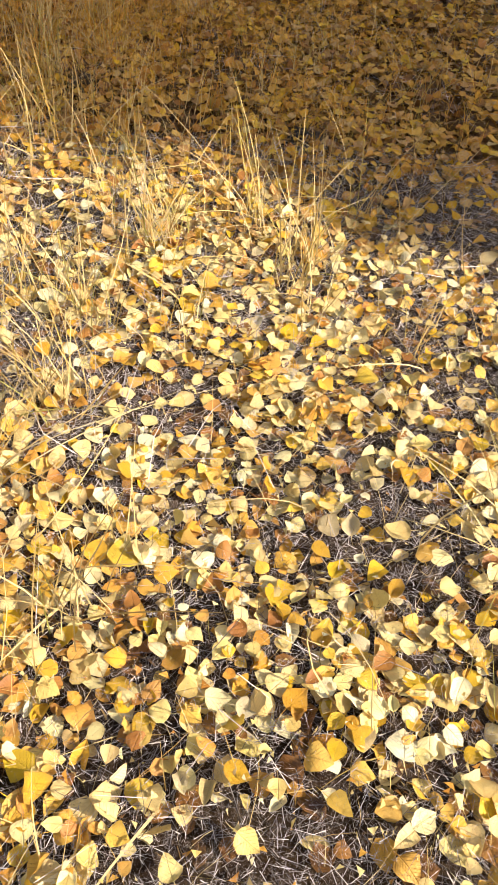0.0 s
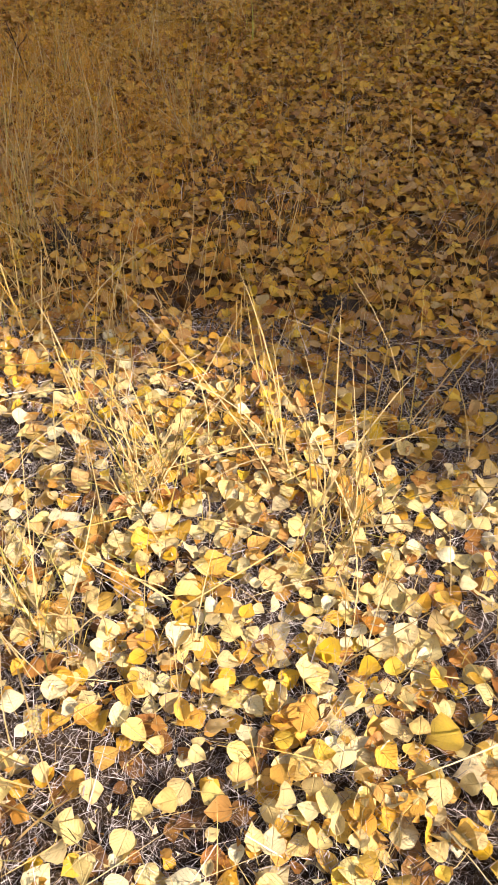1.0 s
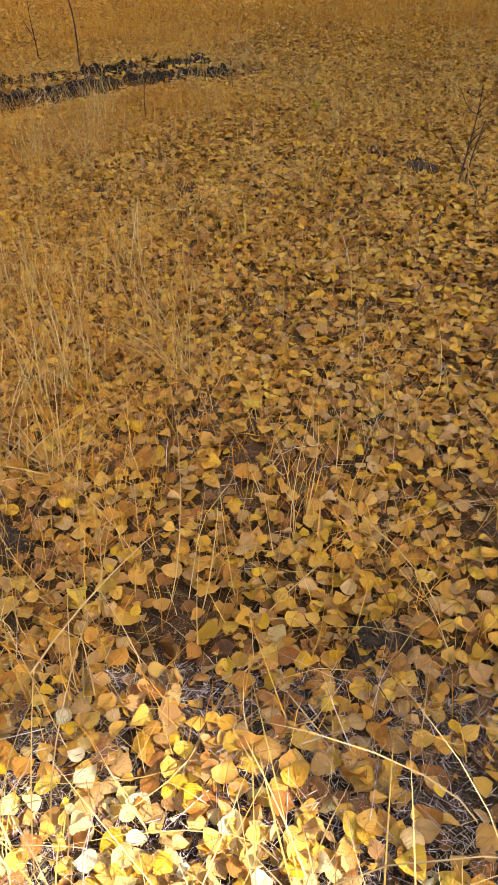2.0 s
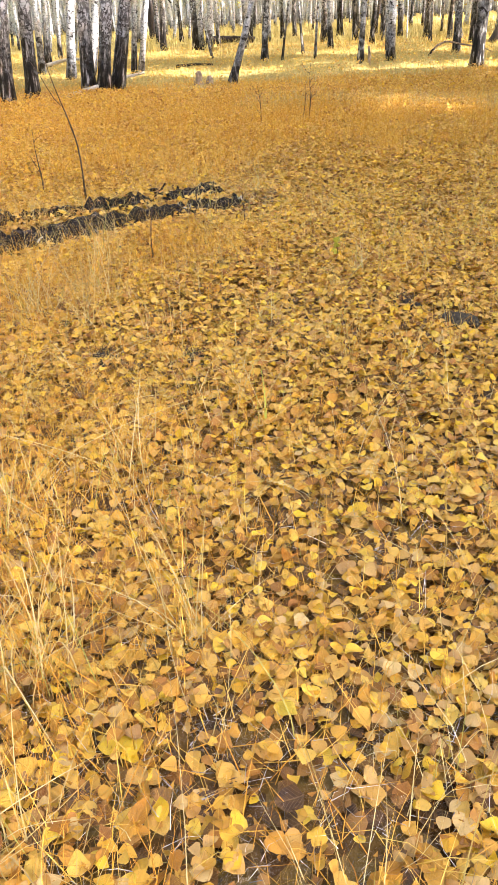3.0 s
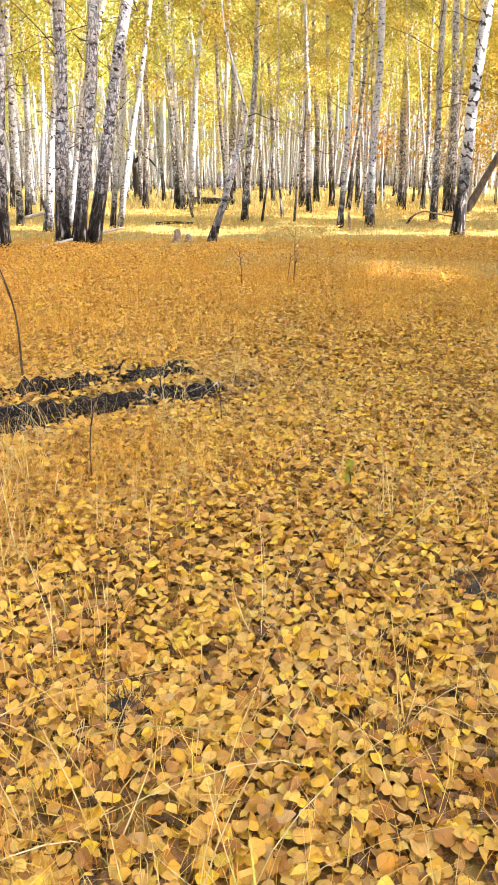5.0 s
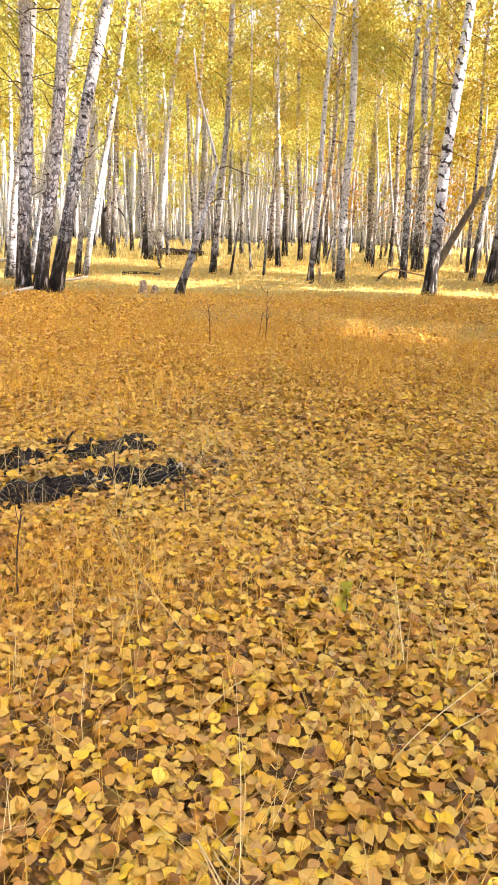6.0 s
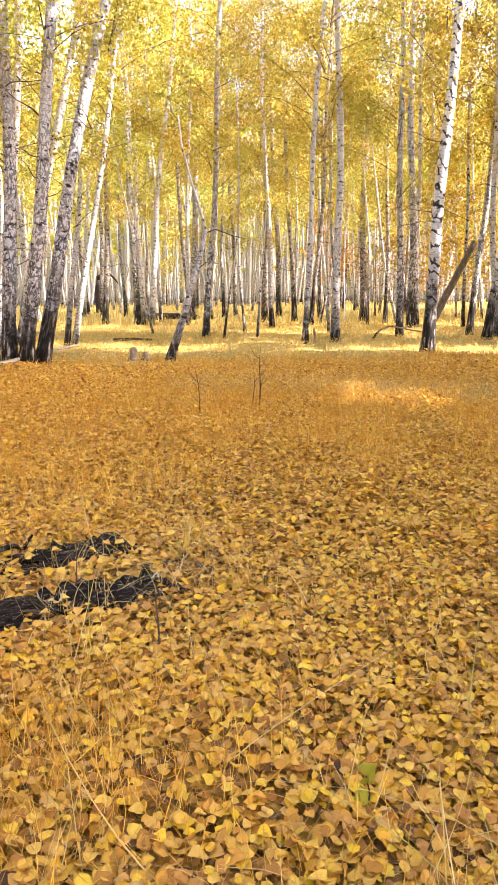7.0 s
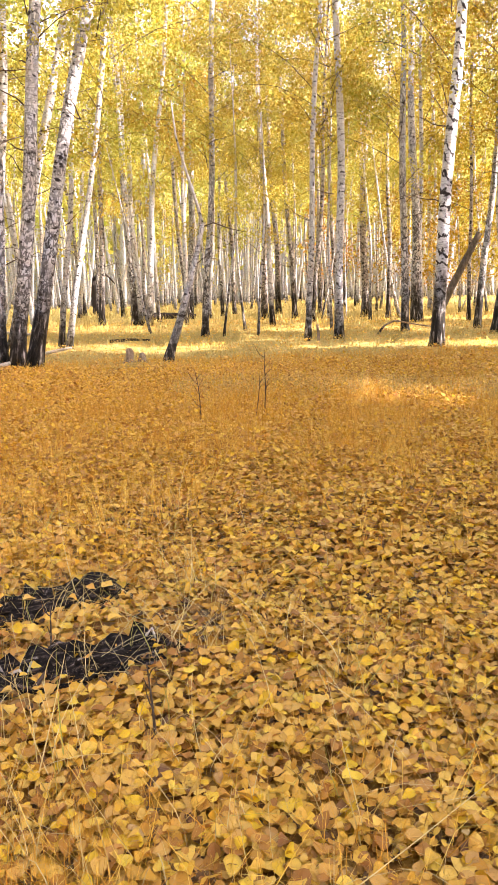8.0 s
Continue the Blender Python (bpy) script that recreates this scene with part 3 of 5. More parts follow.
x, y = spots(20.0, 40.0, 50, lambda x, y: np.ones_like(x))
beds.append((SHAPES_FLAT, lying(x, y, 0.055, 0.012, 0.10, 0.4)))
# leaves caught in and on the rotten log
s = rng.uniform(0, 1, 170)
x = -2.5 + 2.4 * s + rng.normal(0, 0.05, 170)
y = 7.72 + 1.25 * s + rng.uniform(0.10, 0.75, 170)
pos, rot, size = lying(x, y, 0.047, 0.010, 0.03, 0.3)
pos[:, 2] += rng.uniform(0.0, 0.10, 170)
beds.append((SHAPES_FINE, (pos, rot, size)))
leaf_bed("leaf_litter", beds, MAT_LITTER, "thick carpet of fallen yellow birch leaves")
# browner leaves, more of them towards the trees and round the log
x, y = spots(2.2, 12.5, 830, lambda x, y: mid_share(x, y) * np.clip(0.34 - 0.05 * np.abs(y - 7.0) + 0.7 * reddish(x, y), 0.15, 1))
near = (y < 9.4) & inner(x)
leaf_bed("ochre_leaves", [(SHAPES_FINE, lying(x[near], y[near], 0.040, 0.009, 0.042, 0.36)), (SHAPES_COARSE, lying(x[~near], y[~near], 0.041, 0.009, 0.044, 0.4))], MAT_OCHRE_LITTER, "ochre and rust-brown leaves among the yellow ones")
# cream leaves only in the sunny patch: part of its brightness is coloured in
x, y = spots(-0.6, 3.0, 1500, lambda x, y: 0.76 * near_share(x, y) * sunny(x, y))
leaf_bed("bleached_leaves", two_beds(x, y, 0.040, 0.009, 0.042, 0.36), MAT_SUNLIT_LEAF, "cream leaves among the yellow ones, paler to look sunlit")
# dull tan leaves in the shade next to the sunny patch and thinly beyond
x, y = spots(1.9, 8.5, 900, lambda x, y: near_share(x, y) * np.clip(0.8 - 0.24 * (y - 2.0), 0.06, 0.7) * np.where(log_near(x, y) > 0.3, 0.1, 1))
leaf_bed("tan_leaves", two_beds(x, y, 0.0375, 0.009, 0.042, 0.34), MAT_TAN, "dull tan leaves among the yellow ones")
# crumbs and torn pieces of leaves, paler in the sunny patch to look lit
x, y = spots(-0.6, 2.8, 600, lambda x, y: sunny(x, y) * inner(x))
leaf_bed("pale_leaf_crumbs", [(SHAPES_SHARD, lying(x, y, 0.011, 0.005, 0.046, 0.8))], MAT_SUNLIT_LEAF, "torn pale crumbs of leaves on the moss")
x, y = spots(-0.6, 9.4, 380, lambda x, y: np.where(y < 2.3, 0.6, 1.0) * inner(x))
leaf_bed("leaf_crumbs", [(SHAPES_SHARD, lying(x, y, 0.014, 0.005, 0.046, 0.8))], MAT_OCHRE_LITTER, "torn brown crumbs of leaves in the litter")
# thinner litter to both sides and behind
n = 62000
x, y = rng.uniform(-9, 9, n), rng.uniform(-7, 17, n)
m = (np.abs(x) > half_width(y) - 0.3) | (y < -0.5)
x, y = x[m], y[m]
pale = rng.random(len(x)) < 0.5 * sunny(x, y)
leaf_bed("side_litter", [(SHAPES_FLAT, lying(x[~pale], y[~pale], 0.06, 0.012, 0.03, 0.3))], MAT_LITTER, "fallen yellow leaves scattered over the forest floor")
leaf_bed("bleached_side_litter", [(SHAPES_FLAT, lying(x[pale], y[pale], 0.06, 0.012, 0.03, 0.3))], MAT_SUNLIT_LEAF, "leaves scattered over the forest floor, paler to look sunlit")
beds = []
x, y = spots(-0.6, 2.3, 120, lambda x, y: np.ones_like(x))
beds.append((SHAPES_MIDDLE, lying(x, y, 0.044, 0.012, 0.014, 0.22)))
x, y = spots(2.3, 11.0, 720, lambda x, y: np.clip((y - 1.0) / 5.0, 0.25, 1) * np.where(y > 6.5, 0.45, 1))
beds.append((SHAPES_COARSE, lying(x, y, 0.046, 0.012, 0.014, 0.25)))
leaf_bed("old_leaf_litter", beds, MAT_OLD, "older brown decaying leaves under the yellow ones")


# ---- grass ----
def blade(steps, lean, tip):
    """A bent blade, 1 high, 1 wide at the foot (scaled in the making)."""
    z = np.linspace(0, 1, steps + 1)
    v, f = [], []
    for i in range(steps):
        w = 0.5 * (1 - z[i] * tip)
        yy = lean * z[i] ** 2
        up = z[i] - 0.25 * lean * lean * z[i] ** 3
        v += [(-w, yy, up), (w, yy, up)]
    v.append((0, lean, z[-1] - 0.25 * lean * lean))
    for i in range(steps - 1):
        p = 2 * i
        f += [(p, p + 1, p + 3), (p, p + 3, p + 2)]
    p = 2 * (steps - 1)
    f.append((p, p + 1, p + 2))
    return np.array(v), np.array(f)


def blades(x, y, height, spread, width, tilt, steps, leans=(0.05, 0.25, 0.5, 0.8)):
    """Grass at the places: blades of that height and width, drooping and leaning at random."""
    n = len(x)
    h = np.clip(rng.normal(height, spread, n), height * 0.3, height * 2.2)
    pos = np.stack([x, y, gz(x, y) - 0.01], -1)
    rot = turn(rng.uniform(0, 6.283, n), np.abs(rng.normal(0, tilt, n)), rng.uniform(0, 6.283, n))
    out, base = [], 0
    forms = [blade(steps, k, 0.75) for k in leans]
    pick = rng.integers(0, 4, n)
    for i, (v, f) in enumerate(forms):
        m = pick == i
        k = int(m.sum())
        if k:
            local = v[None] * np.stack([np.full(k, width) * rng.uniform(0.6, 1.3, k), h[m], h[m]], -1)[:, None, :]
            p = np.einsum("nij,nvj->nvi", rot[m], local) + pos[m][:, None, :]
            out.append((p.reshape(-1, 3), (f[None] + (np.arange(k) * len(v))[:, None, None]).reshape(-1, 3)))
    return join(out)


def tufts(centres, each, radius):
    cx = np.repeat(centres[:, 0], each)
    cy = np.repeat(centres[:, 1], each)
    return cx + rng.normal(0, radius, len(cx)), cy + rng.normal(0, radius, len(cy))


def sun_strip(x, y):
    """The strip before the trees that the sun reaches, where paler grass is set in to heighten the sunlit look."""
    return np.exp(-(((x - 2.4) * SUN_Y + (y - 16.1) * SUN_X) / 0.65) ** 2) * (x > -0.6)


# tall straw in loose tufts along the way
x, y = spots(0.0, 9.0, 5, lambda x, y: np.where(x < -0.2, 1.0, 0.55))
x, y = tufts(np.stack([x, y], -1), 9, 0.05)
straw = [blades(x, y, 0.24, 0.09, 0.0030, 0.35, 4)]
x, y = spots(-0.3, 9.5, 110, lambda x, y: 0.45 + 0.55 * np.clip(0.3 - 0.7 * x, 0, 1))
straw.append(blades(x, y, 0.17, 0.08, 0.0022, 0.7, 3))
x, y = spots(-0.4, 3.0, 330, lambda x, y: 0.45 + 0.55 * np.clip(0.3 - 1.2 * x, 0, 1))
straw.append(blades(x, y, 0.13, 0.07, 0.0018, 1.0, 3))
x, y = spots(-0.4, 9.5, 130, lambda x, y: np.ones_like(x))
straw.append(blades(x, y, 0.16, 0.08, 0.0022, 1.35, 3))
# broad pale stalks bent over the leaves
x, y = spots(-0.4, 2.8, 24, lambda x, y: np.clip(0.6 - 0.7 * x, 0.2, 1))
straw.append(blades(x, y, 0.33, 0.08, 0.0056, 1.15, 6, (0.1, 0.4, 0.8, 1.2)))
# the straw tufts that stand out
for cx, cy, k, h in ((-0.62, 2.42, 30, 0.34), (-0.33, 2.2, 22, 0.40), (0.18, 2.02, 34, 0.40), (-0.42, 0.95, 46, 0.34), (-0.30, 1.2, 60, 0.28), (-0.38, 0.72, 54, 0.28), (-0.26, 1.5, 44, 0.28), (-0.16, 0.62, 26, 0.34), (0.78, 0.8, 34, 0.26), (-0.11, 1.86, 26, 0.36), (0.31, 1.75, 30, 0.42), (-0.11, 1.92, 30, 0.2), (0.33, 1.86, 30, 0.2), (-0.51, 2.58, 24, 0.34), (-1.13, 6.85, 46, 0.36), (-1.13, 7.36, 40, 0.34), (-1.35, 6.5, 44, 0.36), (-0.95, 6.6, 26, 0.34),  (0.62, 1.5, 14, 0.26), (0.55, 2.1, 16, 0.34),
                     (-0.45, 1.55, 40, 0.30), (0.95, 1.1, 26, 0.30), (-0.07, 5.02, 9, 0.44), (-0.35, 5.3, 12, 0.3), (-1.0, 6.2, 30, 0.36), (0.35, 5.6, 12, 0.26), (0.55, 6.9, 18, 0.34), (-0.45, 8.1, 16, 0.36), (-0.1, 9.4, 34, 0.30), (-0.22, 3.85, 34, 0.36), (-0.70, 3.0, 44, 0.34), (-0.82, 3.4, 44, 0.34), (-0.52, 3.25, 34, 0.30), (-0.95, 3.8, 40, 0.32), (-0.6, 3.7, 44, 0.36), (-0.85, 4.4, 40, 0.34), (-0.5, 4.7, 26, 0.3)):
    x, y = tufts(np.array([(cx, cy)]), k, 0.045)
    straw.append(blades(x, y, h, 0.1, 0.0040, 0.42, 6, (0.1, 0.3, 0.7, 1.1)))
# dead blades that arch over the leaves
x, y = spots(2.6, 11.0, 9, lambda x, y: np.where(patchy(0.5 * x, 0.4 * y) > -0.2, 0.8, 0.25))
x, y = tufts(np.stack([x, y], -1), 4, 0.06)
straw.append(blades(x, y, 0.34, 0.09, 0.0034, 0.35, 6, (0.9, 1.2, 1.5, 1.8)))
# dead grass hanging over the log
for cx, cy in ((-2.2, 8.42), (-1.95, 8.58), (-1.6, 8.75), (-1.25, 8.95), (-0.85, 9.18), (-0.5, 9.36), (-2.4, 7.6), (-1.7, 7.95), (-1.15, 8.28), (-0.45, 8.66), (-0.2, 8.8), (-0.08, 8.9)):
    x, y = tufts(np.array([(cx, cy)]), 15, 0.07)
    straw.append(blades(x, y, 0.34, 0.08, 0.0032, 0.5, 6, (0.6, 1.1, 1.5, 1.9)))
# pale straw in the sunny strip before the trees, its sunlit look partly in the colour
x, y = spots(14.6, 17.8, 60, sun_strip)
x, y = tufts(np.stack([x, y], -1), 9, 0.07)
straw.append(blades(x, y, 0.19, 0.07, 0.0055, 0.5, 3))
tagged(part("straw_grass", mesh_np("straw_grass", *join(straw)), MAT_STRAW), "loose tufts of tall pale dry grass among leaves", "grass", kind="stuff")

# thick reddish grass
x, y = spots(2.4, 10.0, 2900, lambda x, y: 0.95 * reddish(x, y) ** 1.1 + 0.12 + 0.12 * np.clip(-patchy(0.6 * x, 0.5 * y), 0, 1) - 0.75 * log_front(x, y))
dry = [blades(x, y, 0.17, 0.07, 0.0025, 0.7, 2)]
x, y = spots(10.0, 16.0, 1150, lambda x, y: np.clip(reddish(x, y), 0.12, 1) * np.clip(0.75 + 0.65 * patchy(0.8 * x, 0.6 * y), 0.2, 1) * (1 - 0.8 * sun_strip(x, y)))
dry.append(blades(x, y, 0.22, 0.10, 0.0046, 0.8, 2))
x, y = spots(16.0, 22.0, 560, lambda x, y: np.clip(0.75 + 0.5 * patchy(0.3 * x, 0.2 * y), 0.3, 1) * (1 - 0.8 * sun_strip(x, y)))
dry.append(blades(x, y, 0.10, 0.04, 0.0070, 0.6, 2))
tagged(part("meadow_grass", mesh_np("meadow_grass", *join(dry)), MAT_DRY), "thick reddish-brown dry meadow grass before the birches", "grass", kind="stuff")

x, y = spots(20.0, 34.0, 110, lambda x, y: np.clip((y - 19.5) / 3, 0.1, 1))
gold = [blades(x, y, 0.13, 0.06, 0.010, 0.5, 2)]
x, y = spots(34.0, 75.0, 14, lambda x, y: np.ones_like(x))
gold.append(blades(x, y, 0.32, 0.1, 0.022, 0.4, 2))
tagged(part("golden_grass", mesh_np("golden_grass", *join(gold)), MAT_GOLD), "golden dry grass under the birch trees", "grass", kind="stuff")

# dead stalks, moss and crumbs lying between the leaves
def fibres(y0, y1, half, per_m2, length, width, lift):
    total = int(2 * half * (y1 - y0) * per_m2)
    x, y = 0.1 + rng.uniform(-half, half, total), rng.uniform(y0, y1, total)
    pos = np.stack([x, y, gz(x, y) + rng.uniform(0.0, lift, total)], -1)
    forms = [(v * np.array([width / length, 1.0, 1.0]), f) for v, f in (blade(n, k, 0.5) for n, k in ((1, 0.2), (1, 0.5), (2, 0.9), (2, 1.6)))]
    return scatter(forms, pos, turn(rng.uniform(0, 6.283, total), rng.normal(1.45, 0.22, total), rng.uniform(0, 6.283, total)), length * rng.uniform(0.3, 1.6, total))


debris = [fibres(-0.5, 2.6, 0.95, 26000, 0.030, 0.0010, 0.026), fibres(-0.5, 2.6, 1.1, 300, 0.13, 0.0014, 0.045), fibres(2.9, 5.0, 1.5, 1500, 0.05, 0.0016, 0.02)]
tagged(part("litter_bits", mesh_np("litter_bits", *join(debris)), MAT_DEBRIS), "grey-brown mat of dead stalks and moss on soil", "forest litter", kind="stuff")


# ---- trees ----
def trunk_line(height, bow, seed, n=26):
    """The axis of a trunk: upright, with a little bow and wander."""
    r = np.random.default_rng(seed)
    z = height * np.linspace(0, 1, n) ** 1.25
    p1, p2 = r.uniform(0, 6.28, 2)
    k = np.clip(z / 3, 0, 1)
    x = bow * np.sin(np.pi * np.clip(z / height, 0, 1)) + 0.05 * k * (np.sin(0.8 * z + p1) - np.sin(p1))
    y = 0.06 * k * (np.sin(0.7 * z + p2) - np.sin(p2))
    return np.stack([x, y, z], -1)


def trunk_mesh(name, r, height, bow=0.0, seed=0, sides=12, line=None):
    line = trunk_line(height, bow, seed) if line is None else line
    z = line[:, 2]
    rad = r * (1 - 0.8 * np.clip(z / height, 0, 1)) * (1 + 0.45 * np.exp(-z / 0.22))
    line = line.copy()
    line[0, 2] -= 0.12
    v, t = tube(line, rad, sides, 0.035, seed)
    return mesh_np(name, v, t)


def boughs(seed, z0, z1, count, reach, rise, thick):
    """Branches that leave the trunk between z0 and z1: lists of points along each."""
    r = np.random.default_rng(seed)
    out = []
    for i in range(count):
        z = z0 + (z1 - z0) * (i + r.random()) / count
        a = r.uniform(0, 6.283)
        ln = reach * r.uniform(0.6, 1.15) * (1.0 - 0.65 * ((z - z0) / (z1 - z0 + 0.01)) ** 1.5)
        s = np.linspace(0, 1, 6)
        up = rise * r.uniform(0.6, 1.3)
        px = np.cos(a) * ln * s
        py = np.sin(a) * ln * s
        pz = z + ln * (up * s - 0.45 * up * s ** 2.6) + 0.04 * r.standard_normal(6) * s
        out.append((np.stack([px, py, pz], -1), thick * (1 - 0.85 * s) * (0.5 + 0.5 * ln / reach)))
    return out


def crown_meshes(name, seed, z0, z1, count, reach, per, leaf, spread, thick=0.03, single=False):
    """Meshes of a crown's branches and of its leaves."""
    r = np.random.default_rng(seed)
    bs = boughs(seed, z0, z1, count, reach, 0.75, thick)
    if single:
        wood = [mesh_np("limb", *tube(p, w + 0.003, 5, cap=False)) for p, w in bs]
    else:
        wood = mesh_np(name + "_branchwork", *join([tube(p[::2] if len(p) % 2 else p[[0, 2, 3, 5]], (w if len(p) % 2 else w[[0, 2, 3, 5]]) + 0.003, 3, cap=False) for p, w in bs]))
    c = []
    for p, w in bs:
        m = max(4, int(per * (0.4 + 0.6 * np.linalg.norm(p[-1] - p[0]) / reach)))
        s = r.uniform(0.25, 1.1, m) ** 0.8 * 5
        i = np.clip(s.astype(int), 0, 4)
        q = p[i] + (p[i + 1] - p[i]) * (s - i)[:, None]
        q = q + r.normal(0, spread, (m, 3)) * np.array([1, 1, 0.8])
        q[:, 2] -= np.abs(r.normal(0, spread, m)) * 0.9
        c.append(q)
    c = np.concatenate(c)
    n = len(c)
    dia = (np.array([(0.45, -0.5, 0), (-0.05, 0.7, 0), (-0.5, -0.35, 0)]), np.array([(0, 1, 2)]))
    v, t = scatter([dia], c, turn(r.uniform(0, 6.283, n), r.uniform(0.3, 1.9, n), r.uniform(0, 6.283, n)), leaf * r.uniform(0.7, 1.35, n))
    return wood, mesh_np(name + "_leaves", v, t)


CROWNS_NEAR = [crown_meshes("near_crown", 40 + i, (3.5, 5.2, 5.8, 4.6)[i], 17, 27, 2.4, 430, 0.059, 0.23, 0.010, True) for i in range(4)]
CROWNS_FAR = [crown_meshes("far_crown", 60 + i, (4.6, 5.6, 6.6, 5.0, 7.4)[i], 18, 27, 2.5, 105, 0.142, 0.27, 0.010) for i in range(5)]
CROWN_LOW = [crown_meshes("low_crown", 80 + i, 1.3, 7.5, 26, 1.7, 100, 0.10, 0.32, 0.008) for i in range(3)]
# crowns of oversized leaves for the unseen trees that block the sun
CROWN_HIGH = crown_meshes("high_crown", 95, 9.2, 18.5, 30, 1.9, 34, 0.80, 0.32)
CROWN_DENSE = [crown_meshes("dense_crown", 90 + i, 2.6, 18.5, 36, 1.75, 30, 0.80, 0.32) for i in range(2)]


def birch(x, y, r, lean, seed, bark, crown, label, height=19.0, bow=0.0, lean_y=0.0, spin=0.0, size=1.0, leaves=None, group="birch stand", line=None):
    """A birch as one thing: trunk, limbs and crown under an empty at its foot."""
    tree = new("birch_tree")
    tree.matrix_world = pose(x, y, float(gz(x, y)), -math.degrees(math.atan(lean_y)), math.degrees(math.atan(lean)), 0)
    tagged(tree, label, "tree", group)
    part("trunk", trunk_mesh("trunk", r, height * size, bow, seed, line=line), bark, tree)
    if crown is not None:
        wood = [("limb", me, MAT_TWIG) for me in crown[0]] if isinstance(crown[0], list) else [("branchwork", crown[0], MAT_TWIG)]
        for nm, me, mat in wood + [("crown", crown[1], leaves or MAT_CROWN)]:
            ob = part(nm, me, mat, tree)
            if nm == "branchwork":
                tagged(ob, kind="stuff")
            if leaves and nm == "crown":
                ob.data = me.copy()
                ob.data.materials.clear()
                ob.data.materials.append(leaves)
            ob.matrix_local = pose(0, 0, 0, 0, 0, spin) @ Matrix.Diagonal((size, size, size, 1))
    return tree


WHITE = "white birch with black lenticels and dark rough foot"
CHEVRON = "white birch with black chevron scars and blackened foot"
ROUGH = "old birch with deeply cracked black and white bark"
DARK = "dark-barked birch with grey upper trunk in grass"
THIN = "thin white young birch trunk in golden grass"
BARKS = {"w": (MAT_BIRCH, WHITE), "r": (MAT_ROUGH_BIRCH, ROUGH), "d": (MAT_DARK, DARK), "t": (MAT_BIRCH, THIN), "c": (MAT_CHEVRON_BIRCH, CHEVRON)}
# foot x, y, radius, lean per metre, kind
STAND_WEST = ((-4.13, 21.17, 0.146, 0.042, "r"), (-3.74, 20.91, 0.143, 0.115, "r"), (-3.49, 21.20, 0.146, 0.270, "r"), (-5.09, 25.87, 0.136, 0.224, "w"),
              (-3.85, 25.83, 0.075, 0.10, "w"), (-3.62, 25.67, 0.082, 0.214, "w"), (-5.30, 18.92, 0.135, 0.046, "r"), (-5.05, 19.85, 0.138, 0.088, "r"),
              (-7.66, 24.91, 0.145, 0.10, "d"), (-5.50, 25.3, 0.122, 0.10, "w"), (-4.45, 37.46, 0.119, 0.078, "d"), (-3.06, 37.27, 0.165, -0.025, "r"),
              (-2.83, 37.10, 0.094, -0.076, "w"), (-2.57, 37.00, 0.129, 0.135, "w"), (-1.24, 47.00, 0.216, 0.03, "r"), (-0.23, 28.75, 0.104, 0.057, "r"),
              (-6.9, 27.6, 0.10, 0.07, "w"), (-7.6, 31.0, 0.11, 0.03, "w"), (-6.2, 31.8, 0.09, -0.02, "w"), (-8.6, 29.2, 0.12, 0.09, "w"))
STAND_MIDDLE = ((0.32, 28.50, 0.034, 0.046, "t"), (1.06, 31.38, 0.045, -0.01, "t"), (1.31, 28.28, 0.038, 0.02, "t"), (2.28, 39.87, 0.153, -0.017, "d"),
                (2.13, 33.47, 0.093, -0.015, "w"), (3.50, 47.0, 0.154, -0.066, "d"), (3.68, 40.48, 0.117, -0.05, "d"), (2.41, 25.61, 0.078, 0.070, "w"),
                (4.00, 37.0, 0.094, 0.035, "d"), (5.44, 45.0, 0.117, 0.029, "d"), (3.69, 30.0, 0.045, 0.0, "t"), (3.30, 26.20, 0.115, -0.030, "w"))
STAND_EAST = ((6.80, 40.3, 0.168, 0.03, "d"), (6.24, 36.5, 0.06, -0.055, "t"), (7.29, 38.0, 0.096, -0.017, "d"), (7.79, 38.0, 0.072, -0.16, "t"),
              (5.45, 27.80, 0.108, -0.046, "r"), (7.38, 33.97, 0.169, -0.028, "r"), (7.68, 34.4, 0.096, 0.0, "w"), (4.82, 22.54, 0.142, 0.024, "c"),
              (9.36, 34.0, 0.074, 0.006, "d"), (7.76, 28.46, 0.102, 0.06, "r"), (7.55, 26.40, 0.132, 0.079, "c"), (8.15, 27.30, 0.097, -0.02, "w"),
              (8.9, 24.6, 0.12, -0.01, "r"), (9.6, 27.4, 0.11, -0.02, "w"), (10.3, 30.2, 0.12, 0.0, "w"), (11.2, 33.5, 0.12, -0.02, "w"))
rt = random.Random(23)
for k, (x, y, r, lean, kind) in enumerate(STAND_WEST + STAND_MIDDLE + STAND_EAST):
    bark, label = BARKS[kind]
    slight = kind == "t"
    tree = birch(x, y, r, lean, 100 + k, bark, CROWNS_NEAR[k % 4], label, 13.0 if slight else 19.5, bow=0.25 * math.sin(k * 2.3), spin=61 * k, size=0.66 if slight else 1.0, leaves=MAT_OCHRE if x > 7.3 and y < 35 else None)
    stem = [c for c in tree.children if c.name.startswith("trunk")][0]
    for j in range(2 if slight else 5):
        z0, away, ln = rt.uniform(1.8, 5.5), rt.uniform(0, 6.283), rt.uniform(0.35, 1.15)
        s = np.linspace(0, 1, 7)
        curve = rt.uniform(-0.5, 0.35)
        twig = np.stack([math.cos(away) * ln * s, math.sin(away) * ln * s, z0 + ln * (0.45 * s + curve * s * s) + 0.03 * np.sin(9 * s + j)], -1)
        part("dead_twig", mesh_np("dead_twig", *tube(twig, np.linspace(0.014, 0.004, 7) * min(1.0, r / 0.1), 4)), MAT_TWIG, stem)

